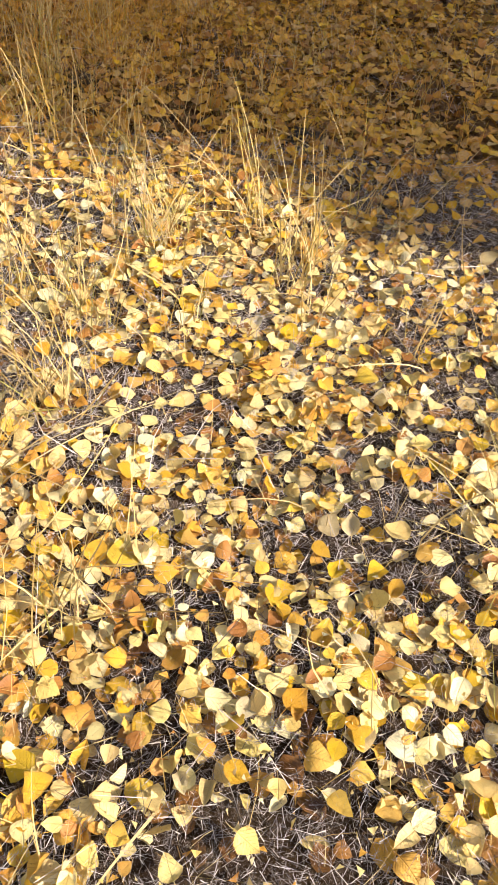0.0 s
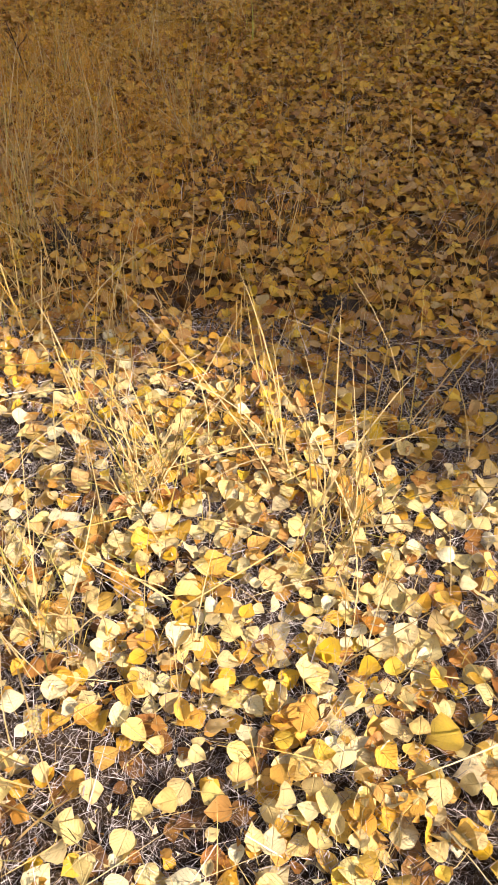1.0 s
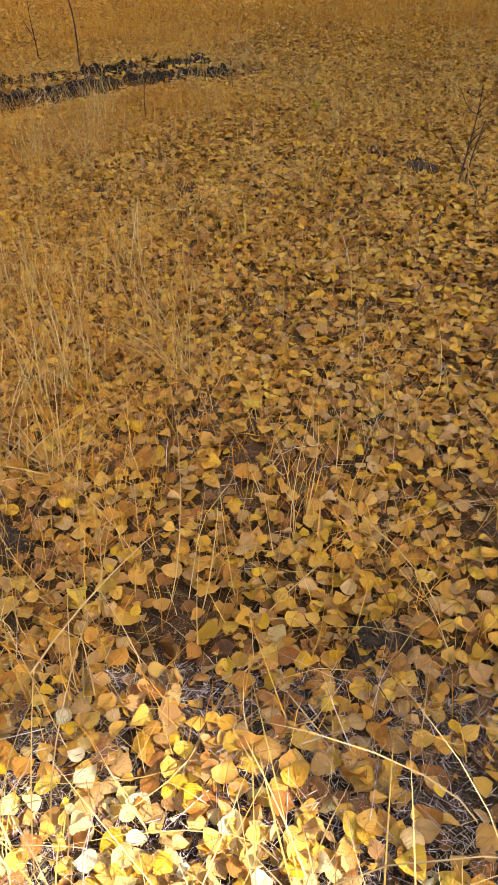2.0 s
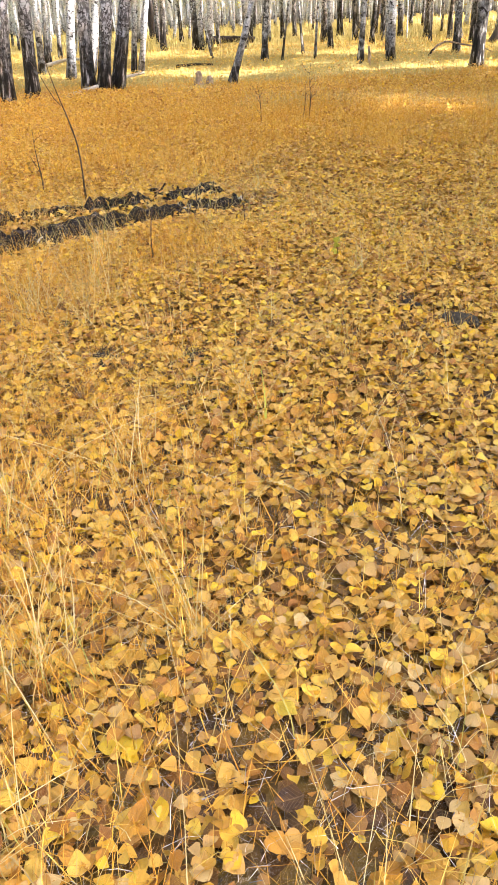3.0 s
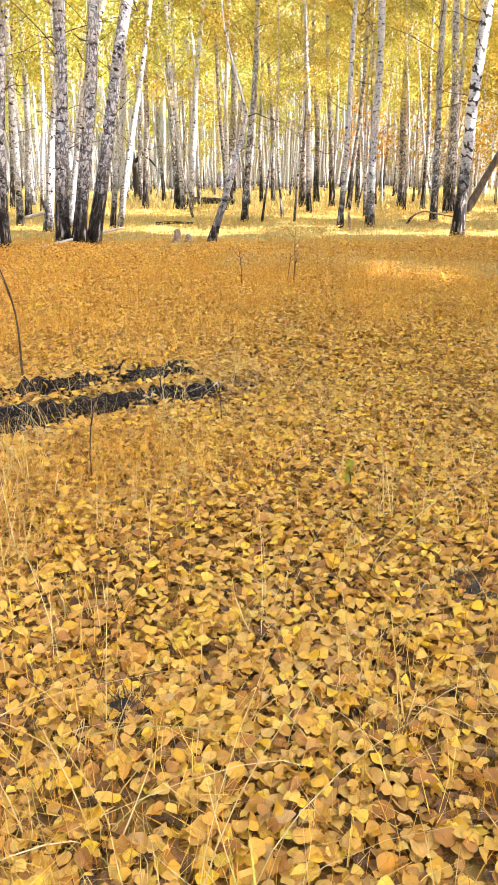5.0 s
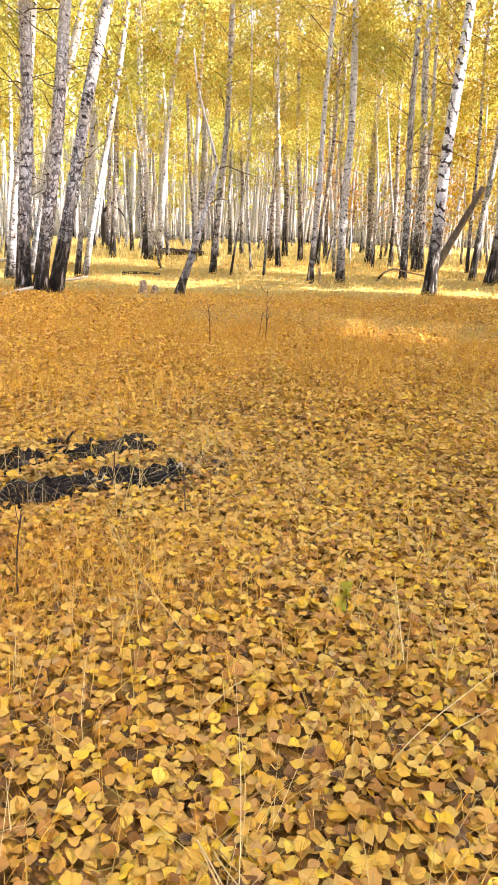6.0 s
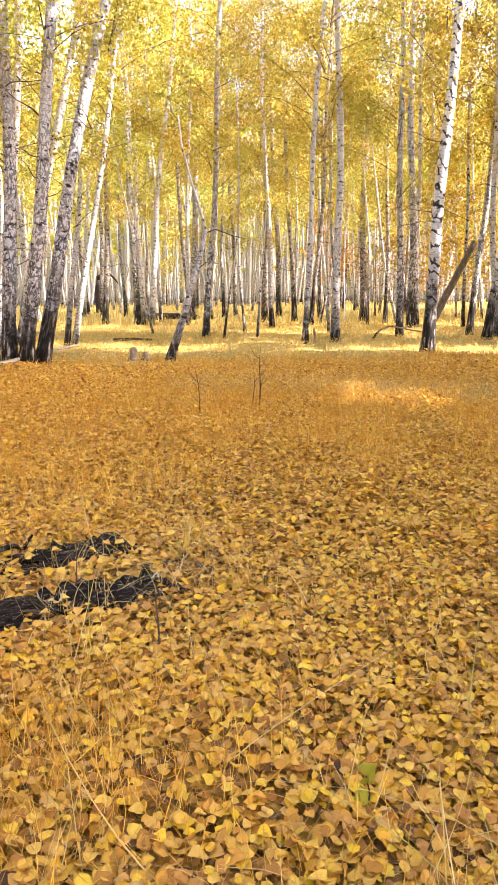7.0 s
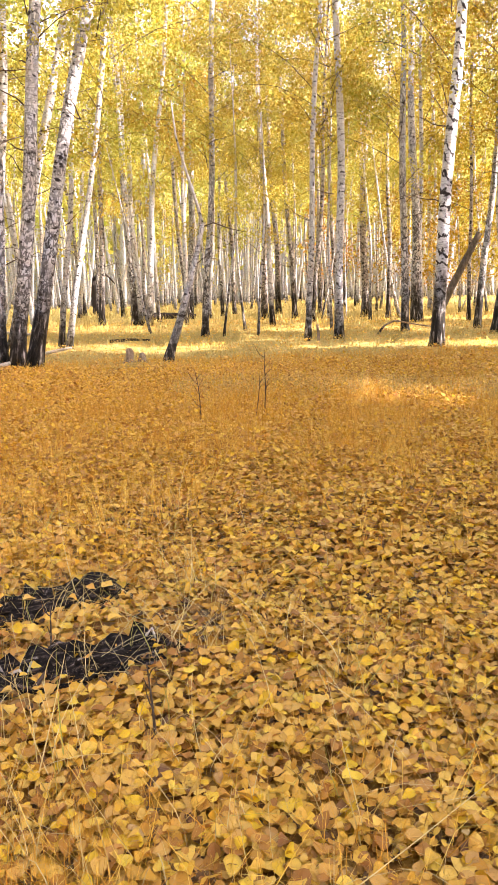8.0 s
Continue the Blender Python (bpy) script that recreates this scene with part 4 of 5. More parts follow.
# the crooked young birch that leans out over the grass and straightens
z = np.linspace(0, 2.6, 26)
bent = np.stack([0.37 * z - 0.024 * z * z, 0 * z, z], -1)
crooked = birch(-0.91, 21.3, 0.085, 0.0, 171, MAT_BIRCH, None, "crooked broken birch stem leaning over the dry grass", 4.5, size=1.0, line=bent)
for pts, r0, r1, mat in (([(0.80, 0, 2.58), (0.70, 0.05, 3.0), (0.52, 0.05, 3.6), (0.36, 0.1, 4.2), (0.30, 0.1, 4.8)], 0.038, 0.012, MAT_PALE_BIRCH),
                         ([(0.80, 0, 2.56), (1.0, -0.1, 2.62), (1.3, -0.2, 2.5), (1.6, -0.3, 2.42)], 0.016, 0.006, MAT_TWIG), ([(0.62, 0, 1.85), (0.8, -0.1, 1.98), (1.05, -0.2, 1.95)], 0.012, 0.004, MAT_TWIG)):
    part("limb", mesh_np("limb", *tube(pts, np.linspace(r0, r1, len(pts)), 7)), mat, crooked)

# woods behind
taken = [(x, y) for x, y, *_ in STAND_WEST + STAND_MIDDLE + STAND_EAST]


def free(x, y, gap):
    if any((x - a) ** 2 + (y - b) ** 2 < gap * gap for a, b in taken):
        return False
    taken.append((x, y))
    return True


rw = random.Random(11)
TRUNKS_FAR = [trunk_mesh("far_trunk", 0.055 + 0.015 * i, 19 + i, 0.5 * math.sin(3 * i), 300 + i, 8) for i in range(6)]
far_kinds = []
for i in range(6):
    made = new("birch_tree")
    tagged(made, (WHITE, WHITE, WHITE, ROUGH, DARK, WHITE)[i], "tree", "birch woods behind")
    part("trunk", TRUNKS_FAR[i], (MAT_PALE_BIRCH, MAT_BIRCH, MAT_PALE_BIRCH, MAT_ROUGH_BIRCH, MAT_DARK, MAT_PALE_BIRCH)[i], made)
    tagged(part("branchwork", CROWNS_FAR[i % 5][0], MAT_TWIG, made), kind="stuff")
    part("crown", CROWNS_FAR[i % 5][1], MAT_CROWN_FAR_LIT, made)
    far_kinds.append(made)
places = []
for k in range(4000):
    y = 36 + 74 * rw.random() ** 1.15
    x = rw.uniform(-1, 1) * (0.37 * y + 5)
    if len(places) < 245 and free(x, y, 1.6):
        places.append((x, y))
for k, (x, y) in enumerate(places):
    m = pose(x, y, float(gz(x, y)) - 0.05, rw.uniform(-3, 3), rw.gauss(1.5, 5), rw.uniform(0, 360))
    if k < 6:
        far_kinds[k].matrix_world = m
    else:
        copy_thing(far_kinds[k % 6], m)
# young birches with low foliage
for k in range(14):
    y = rw.uniform(52, 95)
    x = rw.uniform(-1, 1) * (0.36 * y + 3)
    if free(x, y, 1.5):
        birch(x, y, 0.05, rw.gauss(0, 0.05), 400 + k, MAT_BIRCH, CROWN_LOW[k % 3], "slim young birch in full yellow leaf", 8.5, spin=50 * k, group="young birches")
for k, (x, y) in enumerate(((9.6, 38.5), (11.6, 42.0), (12.4, 36.8), (14.2, 47.0), (8.4, 45.5), (13.6, 41.5))):
    taken.append((x, y))
    birch(x, y, 0.055, 0.03 * math.sin(5 * k), 430 + k, MAT_BIRCH, CROWN_LOW[k % 3], "young birch in low ochre leaf among tall trunks", 8.5, spin=70 * k, leaves=MAT_OCHRE, group="young birches")
birch(6.9, 52.0, 0.06, 0.0, 451, MAT_DARK, CROWN_LOW[1], "small tree with rusty orange leaves among birches", 8.5, spin=30, leaves=MAT_ORANGE, group="young birches")

# slim bare poles that lean across the taller trunks
rp = random.Random(31)
for k in range(18):
    y = rp.uniform(29, 52)
    x = rp.uniform(-0.36, 0.38) * y
    if free(x, y, 0.7):
        birch(x, y, rp.uniform(0.022, 0.042), rp.gauss(0.05, 0.13), 470 + k, (MAT_PALE_BIRCH, MAT_BIRCH)[k % 3 == 0], None, "slim bare birch pole leaning among taller trunks", rp.uniform(6, 12), bow=rp.uniform(-0.6, 0.6), group="slim birch poles")

# the woods beside and behind the way: out of view, added to shade it
def arrays_of(me):
    v = np.empty(len(me.vertices) * 3, dtype=np.float32)
    me.vertices.foreach_get("co", v)
    t = np.empty(len(me.loops), dtype=np.int32)
    me.loops.foreach_get("vertex_index", t)
    return v.reshape(-1, 3), t.reshape(-1, 3)


def side_woods(places, tall, thin):
    trunk = arrays_of(trunk_mesh("edge_trunk", 0.15, 19, 0.1, 500, 5))
    leaves = [arrays_of(c[1]) for c in CROWN_DENSE]
    high = arrays_of(CROWN_HIGH[1])
    loose = arrays_of(CROWNS_FAR[1][1])
    base = tagged(new("side_woods"), "dense yellow birch woods added out of view to shade the clearing", "woods", kind="stuff")
    for nm, kinds, mat in (("trunks", [trunk, trunk], MAT_BIRCH), ("foliage", leaves, MAT_CROWN)):
        out = []
        for k, (x, y) in enumerate(places + tall + thin):
            v, t = kinds[k % 2] if k < len(places) or nm == "trunks" else high if k < len(places + tall) else loose
            c, sn = math.cos(k * 1.7), math.sin(k * 1.7)
            out.append((v @ np.array([[c, sn, 0], [-sn, c, 0], [0, 0, 1]]) + np.array([x, y, 0]), t))
        part(nm, mesh_np("side_" + nm, *join(out)), mat, base)


# unseen rows along the sun's bearing that set the edge of the shade
beside = []
for s0 in np.arange(11.0, 37.0, 2.1):
    o = EDGE + rw.uniform(0, 0.25)
    beside.append((0.4 + SUN_X * s0 + SUN_Y * o, 2.1 - SUN_Y * s0 + SUN_X * o))
beside += [(0.4 + SUN_X * s0 + SUN_Y * o, 2.1 - SUN_Y * s0 + SUN_X * o) for s0, o in ((13.5, 8.8), (15.4, 9.6), (14.2, 7.6), (13.2, 10.4), (17.0, 8.4))]
taken += beside
for k in range(3000):
    s0, o = rw.uniform(12, 36), rw.uniform(EDGE + 1.2, 11.95)
    x, y = 0.4 + SUN_X * s0 + SUN_Y * o, 2.1 - SUN_Y * s0 + SUN_X * o
    if x > 0.40 * (y + 2) + 5.5 and free(x, y, 2.05):
        beside.append((x, y))
count = 0
for k in range(9000):
    y = rw.uniform(8, 22)
    x = 0.37 * y + 6.5 + 24 * rw.random() ** 1.7
    o = (x - 0.4) * SUN_Y + (y - 2.1) * SUN_X
    if count < 22 and 16.0 < o < 19.4 and free(x, y, 2.0):
        beside.append((x, y))
        count += 1
for k in range(6):
    y = 21.5 + 4.4 * k + rw.uniform(-0.5, 0.5)
    x = 0.37 * y + (8.5, 13.0)[k % 2] + rw.uniform(-0.6, 0.6)
    if free(x, y, 1.5):
        beside.append((x, y))
for k in range(700):
    y = rw.uniform(3, 30)
    x = -0.40 * (y + 2) - 5.0 - 12 * rw.random()
    if free(x, y, 2.7):
        beside.append((x, y))
count = 0
for k in range(2000):
    a, d = rw.uniform(0, 6.283), rw.uniform(14, 60)
    x, y = d * math.cos(a), 4 + d * math.sin(a)
    o = (x - 0.4) * SUN_Y + (y - 2.1) * SUN_X
    if abs(x) > 0.42 * (y + 2) + 5 and not (x > 0 and -6 < o < 15.5) and count < 45 and free(x, y, 4):
        beside.append((x, y))
        count += 1
# unseen tall trees with their crowns high up, placed to let the sun in under them, and thin-leaved ones added to dapple
# it
high_trees, thin_trees = ([(0.4 + SUN_X * s0 + SUN_Y * o, 2.1 - SUN_Y * s0 + SUN_X * o) for s0, o in row] for row in (((7.2, 13.1), (7.9, 14.8), (8.7, 13.8)), ((16.5, 13.6), (21.5, 14.3))))
side_woods(beside, high_trees, thin_trees)


# far edge of the woods, past which single trees cannot be told apart
def far_woods():
    r = np.random.default_rng(5)
    n = 2500
    y = 70 + 95 * r.random(n) ** 0.8
    x = r.uniform(-1, 1, n) * (0.4 * y + 8)
    pieces = []
    for i in range(n):
        pts = np.array([(x[i], y[i], -0.1), (x[i] + r.normal(0, 0.6), y[i], 8), (x[i] + r.normal(0, 1.3), y[i], 17)])
        pieces.append(tube(pts, np.array([0.14, 0.10, 0.04]) * r.uniform(0.5, 1.4), 5, cap=False))
    trunks = mesh_np("far_trunks", *join(pieces))
    m = 64000
    i = r.integers(0, n, m)
    z = 3.0 + 16 * r.beta(1.4, 1.4, m)
    c = np.stack([x[i] + r.normal(0, 1.3, m), y[i] + r.normal(0, 1.3, m), z], -1)
    dia = (np.array([(0.45, -0.5, 0), (-0.05, 0.7, 0), (-0.5, -0.35, 0)]), np.array([(0, 1, 2)]))
    leaves = mesh_np("far_leaves", *scatter([dia], c, turn(r.uniform(0, 6.283, m), r.uniform(0.3, 1.9, m), r.uniform(0, 6.283, m)), r.uniform(0.25, 0.55, m)))
    base = tagged(new("far_woods"), "distant birch woods in yellow autumn leaf", "woods", kind="stuff")
    part("trunks", trunks, MAT_PALE_BIRCH, base)
    part("foliage", leaves, MAT_CROWN_FAR_LIT, base)


far_woods()

# the broken trunk that leans against its neighbours
pts = [(7.93 + 0.51 * s, 33.5, s) for s in np.linspace(-0.1, 3.05, 12)]
lean_ob = part("leaning_trunk", mesh_np("leaning_trunk", *tube(pts, np.linspace(0.16, 0.11, 12), 10, 0.04, 3)), MAT_GREY_BARK)
tagged(lean_ob, "broken grey-brown trunk leaning against upright birches", "trunk")


# ---- fallen wood, saplings, stumps ----
def thing(name, label, category, x=0.0, y=0.0, z=0.0, group=""):
    ob = new(name)
    ob.matrix_world = pose(x, y, z)
    return tagged(ob, label, category, group)


def shell(a, b, r, height, seed, arc0, arc1, rings=34, sides=10):
    """One side wall of a hollow rotten log from a to b: a bent, ragged slab with thickness."""
    q = np.random.default_rng(seed)
    a, b = np.array(a, float), np.array(b, float)
    d = (b - a) / np.linalg.norm(b - a)
    side = np.array([-d[1], d[0], 0])
    s = np.linspace(0, 1, rings)
    ph = q.uniform(0, 6.28, 6)
    ang = np.radians(np.linspace(arc0, arc1, sides))
    v = []
    for layer in (1.0, 0.72):
        for i, si in enumerate(s):
            c = a + (b - a) * si + side * (0.035 * np.sin(6 * si + ph[0]) + 0.012 * np.sin(23 * si + ph[4]))
            ragged = 0.80 + 0.16 * np.sin(13 * si + ph[1]) + 0.09 * np.sin(37 * si + ph[2]) + 0.06 * q.standard_normal()
            endcut = min(1.0, 0.3 + 9 * si, 0.3 + 9 * (1 - si))
            for j, t in enumerate(ang):
                k = r * layer * (1 + 0.11 * q.standard_normal() + 0.07 * math.sin(9 * j + 3 * ph[3]))
                up = math.sin(t) * height / r * (ragged if t > 0.9 else 1.0) * endcut
                v.append(c + side * math.cos(t) * k + np.array([0, 0, 1.0]) * up * k)
    v = np.array(v)
    n = rings * sides
    t = []
    for i in range(rings - 1):
        for j in range(sides - 1):
            p = i * sides + j
            t += [(p, p + 1, p + sides + 1), (p, p + sides + 1, p + sides)]
            t += [(n + p, n + p + sides + 1, n + p + 1), (n + p, n + p + sides, n + p + sides + 1)]
        for j in (0, sides - 1):
            p, w = i * sides + j, n + i * sides + j
            t += [(p, w, w + sides), (p, w + sides, p + sides)]
    for i in (0, rings - 1):
        for j in range(sides - 1):
            p, w = i * sides + j, n + i * sides + j
            t += [(p, p + 1, w + 1), (p, w + 1, w)]
    return mesh_np("shell", v, np.array(t), smooth=False)


log = thing("rotten_log", "rotten black hollow log split open in leaves", "log")
part("near_wall", shell((-2.80, 7.45, -0.03), (-0.06, 8.89, -0.03), 0.13, 0.185, 1, -10, 172, 96), MAT_ROT, log, "blackened side wall of rotten wood")
part("far_wall", shell((-2.3, 8.45, -0.03), (-0.36, 9.49, -0.03), 0.14, 0.17, 2, -10, 170, 70), MAT_ROT, log, "taller crumbling side wall")
rl = random.Random(4)
for k in range(130):
    far_side = k % 3 == 0
    u = rl.random()
    if far_side:
        cx, cy, az, top = -2.2 + 1.75 * u, 8.50 + 0.98 * u, 29, 0.11
    else:
        cx, cy, az, top = -2.65 + 2.5 * u, 7.56 + 1.32 * u, 28, 0.10
    ln = rl.uniform(0.08, 0.32) if k % 6 != 4 else rl.uniform(0.05, 0.12)
    c, sn = math.cos(radians(az + rl.gauss(0, 7))) * ln / 2, math.sin(radians(az + rl.gauss(0, 7))) * ln / 2
    lift, off = top * rl.uniform(0.25, 1.0), rl.gauss(0, 0.07)
    pts = np.array([(cx + c * q, cy + sn * q + off, lift + 0.05 * q * rl.uniform(-1, 1)) for q in np.linspace(-1, 1, 6)])
    r0 = rl.uniform(0.004, 0.016) if k % 6 != 4 else rl.uniform(0.003, 0.006)
    part("splinter", mesh_np("splinter", *tube(pts, r0 * np.sin(np.linspace(0.35, 2.8, 6)) + 0.002, 5, 0.25, 20 + k), smooth=False), (MAT_ROT, MAT_ROT, MAT_TWIG, MAT_ROT, MAT_PALE, MAT_ROT)[k % 6], log)


def sapling(x, y, height, lean, seed, twigs, label, r0=0.006, mat=None, bow=0.0):
    """A bare young stem with a few twigs."""
    q = np.random.default_rng(seed)
    z = np.linspace(0, height, 12)
    ph = q.uniform(0, 6.28)
    line = np.stack([lean * z + bow * z * z + 0.02 * (np.sin(6 * z + ph) - np.sin(ph)), 0.015 * np.sin(5 * z + ph), z], -1)
    line[0, 2] = -0.04
    ob = thing("sapling", label, "sapling", x, y, float(gz(x, y)), "bare saplings")
    part("stem", mesh_np("stem", *tube(line, np.linspace(r0, 0.0018, 12), 6, 0.08, seed)), mat or MAT_TWIG, ob)
    for k in range(twigs):
        i = int(q.integers(3, 10))
        a = q.uniform(0, 6.28)
        ln = height * q.uniform(0.14, 0.34)
        u = np.linspace(0, 1, 6)
        tp = line[i] + np.stack([np.cos(a) * ln * u * 0.7, np.sin(a) * ln * u * 0.4, ln * (0.75 * u + 0.1 * np.sin(5 * u + a))], -1)
        part("twig", mesh_np("twig", *tube(tp, np.linspace(r0 * 0.45, 0.0012, 6), 5)), mat or MAT_TWIG, ob)
    return ob


BARE = "bare dark sapling stem standing in dry grass"
sapling(-1.63, 9.22, 1.30, -0.09, 21, 2, "tall bare dark sapling behind the rotten log", 0.009, bow=-0.06)
sapling(-2.14, 9.68, 0.55, 0.06, 2, 4, BARE, 0.008)
sapling(0.55, 14.6, 0.78, 0.08, 3, 5, BARE, 0.010)
sapling(0.46, 14.5, 0.50, 0.03, 13, 3, BARE, 0.007)
sapling(-0.15, 14.2, 0.55, -0.10, 4, 5, BARE, 0.008)
sapling(1.10, 5.68, 0.52, 0.05, 5, 9, "dead dark twiggy shrub among fallen leaves", 0.006)
sapling(1.15, 5.74, 0.36, 0.20, 6, 6, "dead dark twiggy shrub among fallen leaves", 0.005)
sapling(-0.80, 7.45, 0.36, 0.05, 7, 5, BARE, 0.005)
sapling(-0.20, 8.30, 0.26, 0.06, 8, 3, BARE, 0.005)
sapling(-0.62, 8.85, 0.20, -0.08, 9, 3, BARE, 0.005)
sapling(-1.02, 4.35, 0.28, -0.2, 11, 3, BARE, 0.004)


def pole(name, label, category, pts, r0, r1, mat, seed, sides=8, rough=0.06):
    pts = np.array(pts, float)
    s = np.linspace(0, len(pts) - 1, 6 * len(pts))
    i = np.clip(s.astype(int), 0, len(pts) - 2)
    fine = pts[i] + (pts[i + 1] - pts[i]) * (s - i)[:, None]
    for _ in range(3):
        fine[1:-1] = 0.25 * fine[:-2] + 0.5 * fine[1:-1] + 0.25 * fine[2:]
    ob = part(name, mesh_np(name, *tube(fine, np.linspace(r0, r1, len(fine)), sides, rough, seed)), mat)
    return tagged(ob, label, category)


pole("fallen_pole", "thin fallen birch pole lying against the trunk feet", "log", [(-4.25, 19.2, 0.04), (-3.87, 20.6, 0.09), (-3.60, 22.6, 0.12), (-3.35, 24.4, 0.10)], 0.05, 0.03, MAT_PALE, 31)
pole("fallen_log", "dark fallen log lying in golden grass", "log", [(-2.9, 42.0, 0.18), (-1.8, 42.4, 0.20), (-0.8, 42.6, 0.14)], 0.17, 0.12, MAT_CHAR, 32, 10, 0.1)
pole("fallen_branch", "dark rotting branch flat in the grass", "branch", [(-2.85, 27.5, 0.03), (-2.3, 27.6, 0.06), (-1.75, 27.5, 0.03)], 0.045, 0.03, MAT_CHAR, 33)
pole("dead_branch", "pale dead branch arching over the grass", "branch", [(4.55, 27.2, -0.02), (4.72, 27.2, 0.26), (5.05, 27.3, 0.38), (5.5, 27.2, 0.28), (6.0, 27.0, 0.20), (6.35, 26.9, 0.05)], 0.034, 0.012, MAT_STUMP, 34)
pole("broken_stick", "short dead branch stub on the grass", "branch", [(4.5, 27.1, -0.02), (4.62, 27.0, 0.2)], 0.04, 0.03, MAT_CHAR, 35)
pole("fallen_pole", "weathered pale branches fallen in the grass", "branch", [(-7.6, 30.5, 0.05), (-6.8, 30.8, 0.22), (-5.6, 30.6, 0.12)], 0.06, 0.03, MAT_PALE, 36)
pole("dead_stub", "slim dead birch stub standing in grass", "stump", [(2.55, 24.7, -0.05), (2.56, 24.7, 0.25), (2.53, 24.7, 0.46)], 0.04, 0.03, MAT_STUMP, 37)


def stump(x, y, r, h, seed, mat, name, label, spikes):
    """A broken stump: an uneven foot with splinters standing up from it."""
    q = np.random.default_rng(seed)
    ob = thing(name, label, "stump", x, y, float(gz(x, y)))
    z = np.linspace(-0.06, h * 0.7, 8)
    line = np.stack([0.02 * np.sin(4 * z), 0 * z, z], -1)
    part("foot", mesh_np("foot", *tube(line, r * (1 + 0.5 * np.exp(-np.maximum(z, 0) / 0.1)) * (1 - 0.3 * np.maximum(z, 0) / h) * np.where(np.arange(8) == 7, 0.6, 1), 11, 0.13, seed), smooth=False), mat, ob)
    for k in range(spikes):
        a = 6.283 * k / spikes + q.uniform(-0.3, 0.3)
        top = h * q.uniform(0.75, 1.15)
        zz = np.linspace(h * 0.55, top, 5)
        sp = np.stack([np.cos(a) * r * 0.6 + 0.1 * (zz - zz[0]) * np.cos(a), np.sin(a) * r * 0.6 + 0 * zz, zz], -1)
        part("splinter", mesh_np("splinter", *tube(sp, np.linspace(r * 0.42, 0.004, 5), 5, 0.1, k), smooth=False), mat, ob)
    return ob


stump(-1.66, 21.35, 0.085, 0.44, 41, MAT_STUMP, "tree_stump", "small weathered tan birch stump in grass", 0)
stump(-1.42, 21.5, 0.07, 0.26, 42, MAT_STUMP, "tree_stump", "low weathered stump remnant in the grass", 0)
snag = stump(-7.46, 56.2, 0.24, 3.0, 43, MAT_CHAR, "charred_snag", "charred black broken trunk among white birches", 3)
arm = np.array([(0.0, 0, 2.2), (0.5, 0, 2.7), (1.0, 0, 2.3), (1.3, 0, 1.9)])
part("broken_arm", mesh_np("broken_arm", *tube(arm, np.linspace(0.14, 0.04, 4), 7, 0.1, 4)), MAT_CHAR, snag)


def tussock(x, y, r, count, height, seed, label):
    """A low dark cushion of moss with dead blades sticking out of it."""
    ob = thing("moss_tussock", label, "moss", x, y, float(gz(x, y)), "dark tussocks")
    q = np.random.default_rng(seed)
    a = np.linspace(0, 6.283, 15)[:-1]
    v, t = [(0, 0, height * 0.8)], []
    for i, k in enumerate((0.4, 0.75, 1.0)):
        for b in a:
            w = r * k * (1 + 0.14 * q.standard_normal())
            v.append((w * math.cos(b), w * 0.8 * math.sin(b), height * (0.75, 0.45, -0.25)[i] + 0.006 * q.standard_normal()))
    for j in range(14):
        t.append((0, 1 + j, 1 + (j + 1) % 14))
        for i in range(2):
            p, n2 = 1 + 14 * i + j, 1 + 14 * i + (j + 1) % 14
            t += [(p, p + 14, n2 + 14), (p, n2 + 14, n2)]
    part("cushion", mesh_np("cushion", np.array(v), np.array(t)), MAT_MOSS, ob)
    bl = blade(3, 0.5, 0.8)
    rr = r * 0.85 * np.sqrt(q.random(count))
    b = q.uniform(0, 6.283, count)
    pos = np.stack([rr * np.cos(b), 0.8 * rr * np.sin(b), np.zeros(count) + height * 0.3], -1)
    thin = (bl[0] * np.array([0.035, 1, 1]), bl[1])
    v, t = scatter([thin], pos, turn(b + 1.57, q.uniform(0.2, 1.2, count), q.uniform(0, 6.283, count)), q.uniform(0.04, 0.11, count))
    part("dead_grass", mesh_np("dead_grass", v, t), MAT_TWIG, ob)


TUSSOCK = "dark moss tussock with dead grass between leaves"
for k, (x, y, r, h) in enumerate(((0.96, 6.04, 0.15, 0.09), (0.35, 2.68, 0.11, 0.05), (-0.81, 5.78, 0.09, 0.05), (-0.36, 5.72, 0.08, 0.05), (0.72, 6.3, 0.10, 0.05), (-0.55, 2.95, 0.09, 0.05))):
    tussock(x, y, r, 130, h, 70 + k, TUSSOCK)

# a scrap of pale bark behind the log
scrap = leaf_shape(FINE, 0.8, 0.3, 0.05, False, 1.2)
ob = part("bark_scrap", mesh_np("bark_scrap", scrap[0] * 0.12, scrap[1]), MAT_PALE)
ob.matrix_world = pose(-2.12, 10.35, 0.06, 20, 15, 40)
tagged(ob, "curled scrap of pale birch bark on leaves", "bark")

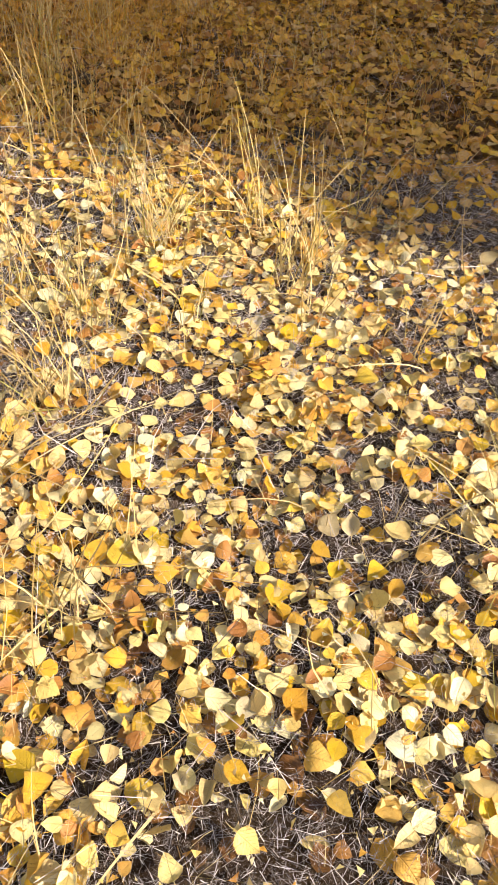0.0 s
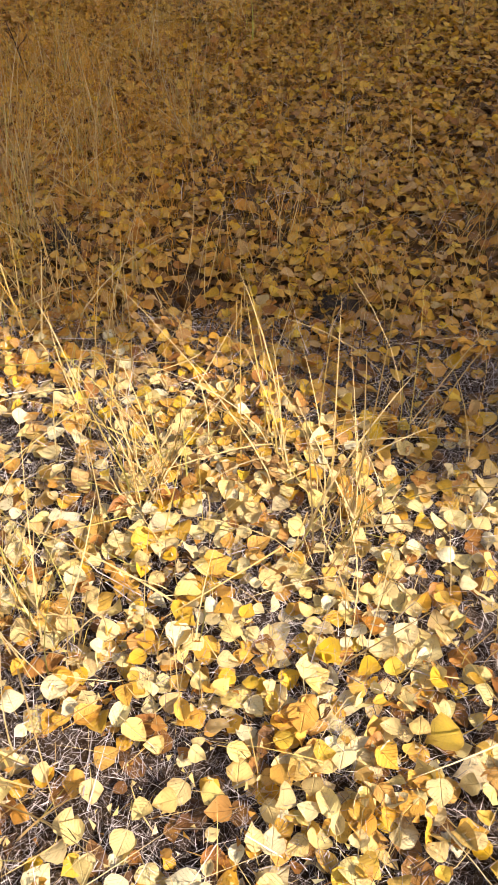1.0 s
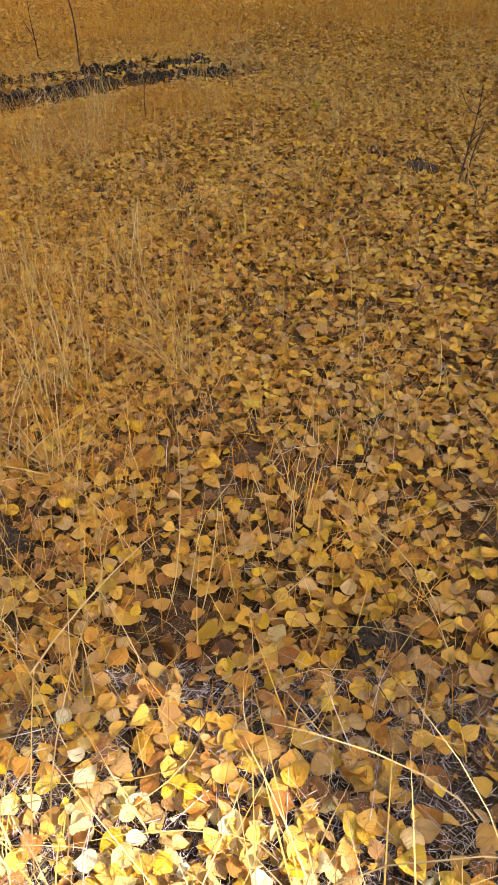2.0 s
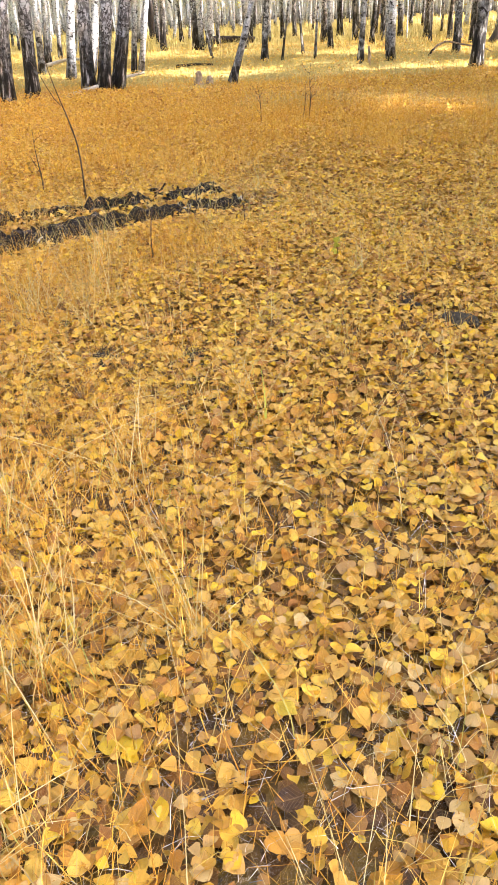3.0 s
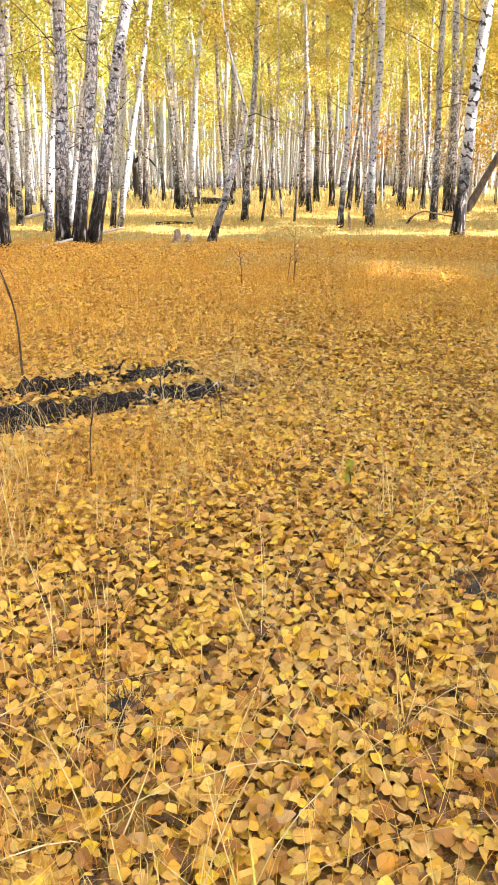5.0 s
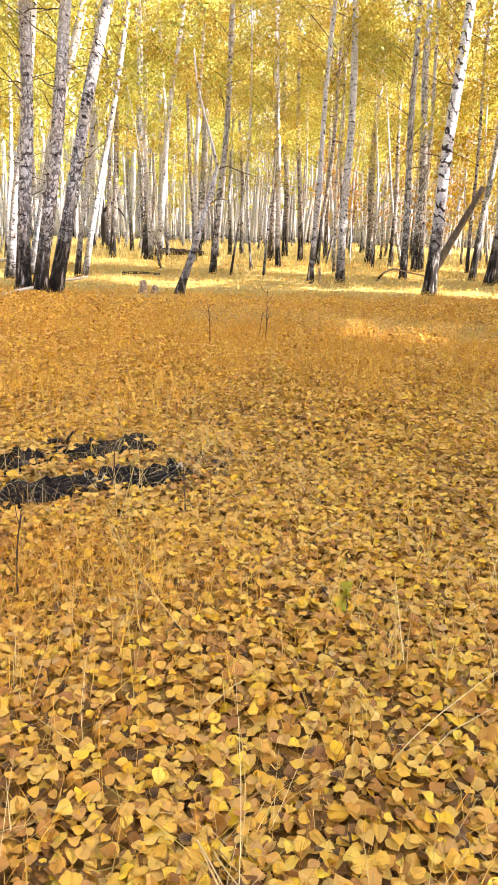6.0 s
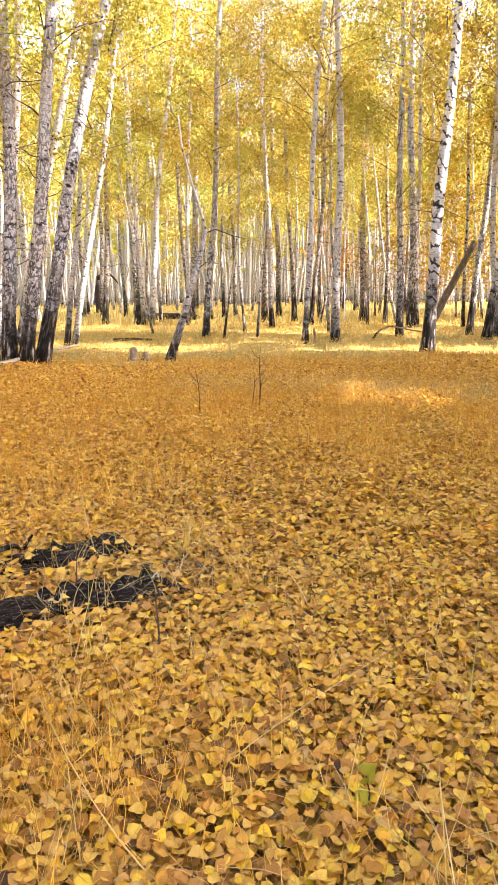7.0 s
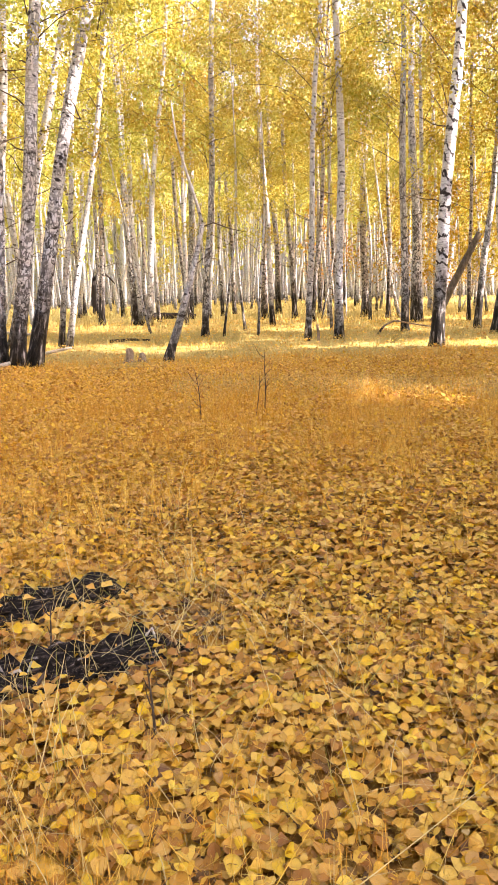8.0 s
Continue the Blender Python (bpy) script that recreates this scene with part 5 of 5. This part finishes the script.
# ---- single leaves by the feet ----
LEAF_MESHES = []
for v, t in SHAPES_FINE:
    me = mesh_np("leaf", v, t, v[:, :2] + 0.5, False)
    me.materials.append(MAT_LEAF)
    LEAF_MESHES.append(me)
for k in range(290):
    y = 0.25 + 2.6 * rw.random()
    x = 0.1 + rw.uniform(-1, 1) * (0.42 + 0.3 * y)
    ob = new("leaf", LEAF_MESHES[k % 12])
    size = min(0.075, max(0.034, rw.gauss(0.044, 0.008)))
    steep = rw.gauss(0, 14) if rw.random() < 0.85 else rw.uniform(25, 55)
    ob.matrix_world = pose(x, y, float(gz(x, y)) + 0.032 + 0.3 * size * math.sin(radians(abs(steep))), steep, rw.gauss(0, 14), rw.uniform(0, 360)) @ Matrix.Diagonal((size, size, size, 1))
    ob.parent = ground

# leaves that stand out by size or colour
bright, orange, green = (leaf_material(nm, object_random, 0.2, [(0.0, c), (1.0, d)]) for nm, c, d in (
    ("lemon_leaf", (0.80, 0.50, 0.025), (0.78, 0.55, 0.06)), ("orange_leaf", (0.66, 0.24, 0.02), (0.60, 0.28, 0.03)), ("green_leaf", (0.40, 0.43, 0.03), (0.50, 0.48, 0.05))))
for k, (x, y, size, mat, nm) in enumerate(((-0.06, 0.76, 0.072, bright, "yellow_leaf"), (0.37, 1.56, 0.050, orange, "orange_leaf"), (0.058, 4.146, 0.055, orange, "orange_leaf"), (0.045, 3.569, 0.060, bright, "yellow_leaf"),
                                           (-0.308, 3.482, 0.065, bright, "yellow_leaf"), (-0.36, 3.47, 0.058, bright, "yellow_leaf"), (0.48, 1.34, 0.07, bright, "yellow_leaf"), (-0.74, 4.30, 0.055, bright, "yellow_leaf"))):
    me = LEAF_MESHES[k].copy()
    me.materials.clear()
    me.materials.append(mat)
    ob = new(nm, me)
    ob.matrix_world = pose(x, y, float(gz(x, y)) + 0.042, 12 * math.sin(k), 9 * math.cos(k), 77 * k) @ Matrix.Diagonal((size, size, size, 1))
    ob.parent = ground
shoot = thing("green_shoot", "single green leafy shoot among fallen leaves", "plant", 0.43, 7.28, float(gz(0.43, 7.28)))
part("stalk", mesh_np("stalk", *tube([(0, 0, -0.02), (0.01, 0, 0.05), (0.0, 0.01, 0.11)], [0.003, 0.0025, 0.002], 5)), MAT_TWIG, shoot)
for k, (h, lean) in enumerate(((0.03, 65), (0.07, 50), (0.10, 75))):
    v, t = SHAPES_FINE[k]
    ob = part("leaf", mesh_np("leaf", v, t, v[:, :2] + 0.5), green, shoot)
    ob.matrix_local = pose(0.012 * (k - 1), 0.0, h + 0.02, lean, 10 * k, 140 * k + 20) @ Matrix.Diagonal((0.055, 0.055, 0.055, 1))
blade_mat = grass_material("green_blade", [(0.0, (0.50, 0.46, 0.10)), (1.0, (0.36, 0.40, 0.06))])
clump = thing("green_grass", "tall yellow-green grass blades among fallen leaves", "grass", -0.04, 5.0, float(gz(-0.04, 5.0)))
for k, (h, lean, yaw) in enumerate(((0.44, 0.06, 80), (0.36, 0.15, 100), (0.30, 0.3, 250), (0.27, 0.4, 20))):
    v, t = blade(6, lean, 0.85)
    ob = part("blade", mesh_np("blade", v * np.array([0.010, h, h]), t), blade_mat, clump)
    ob.matrix_local = pose(0.008 * k, 0.004 * k, -0.01, 0, 3 * k - 4, yaw)
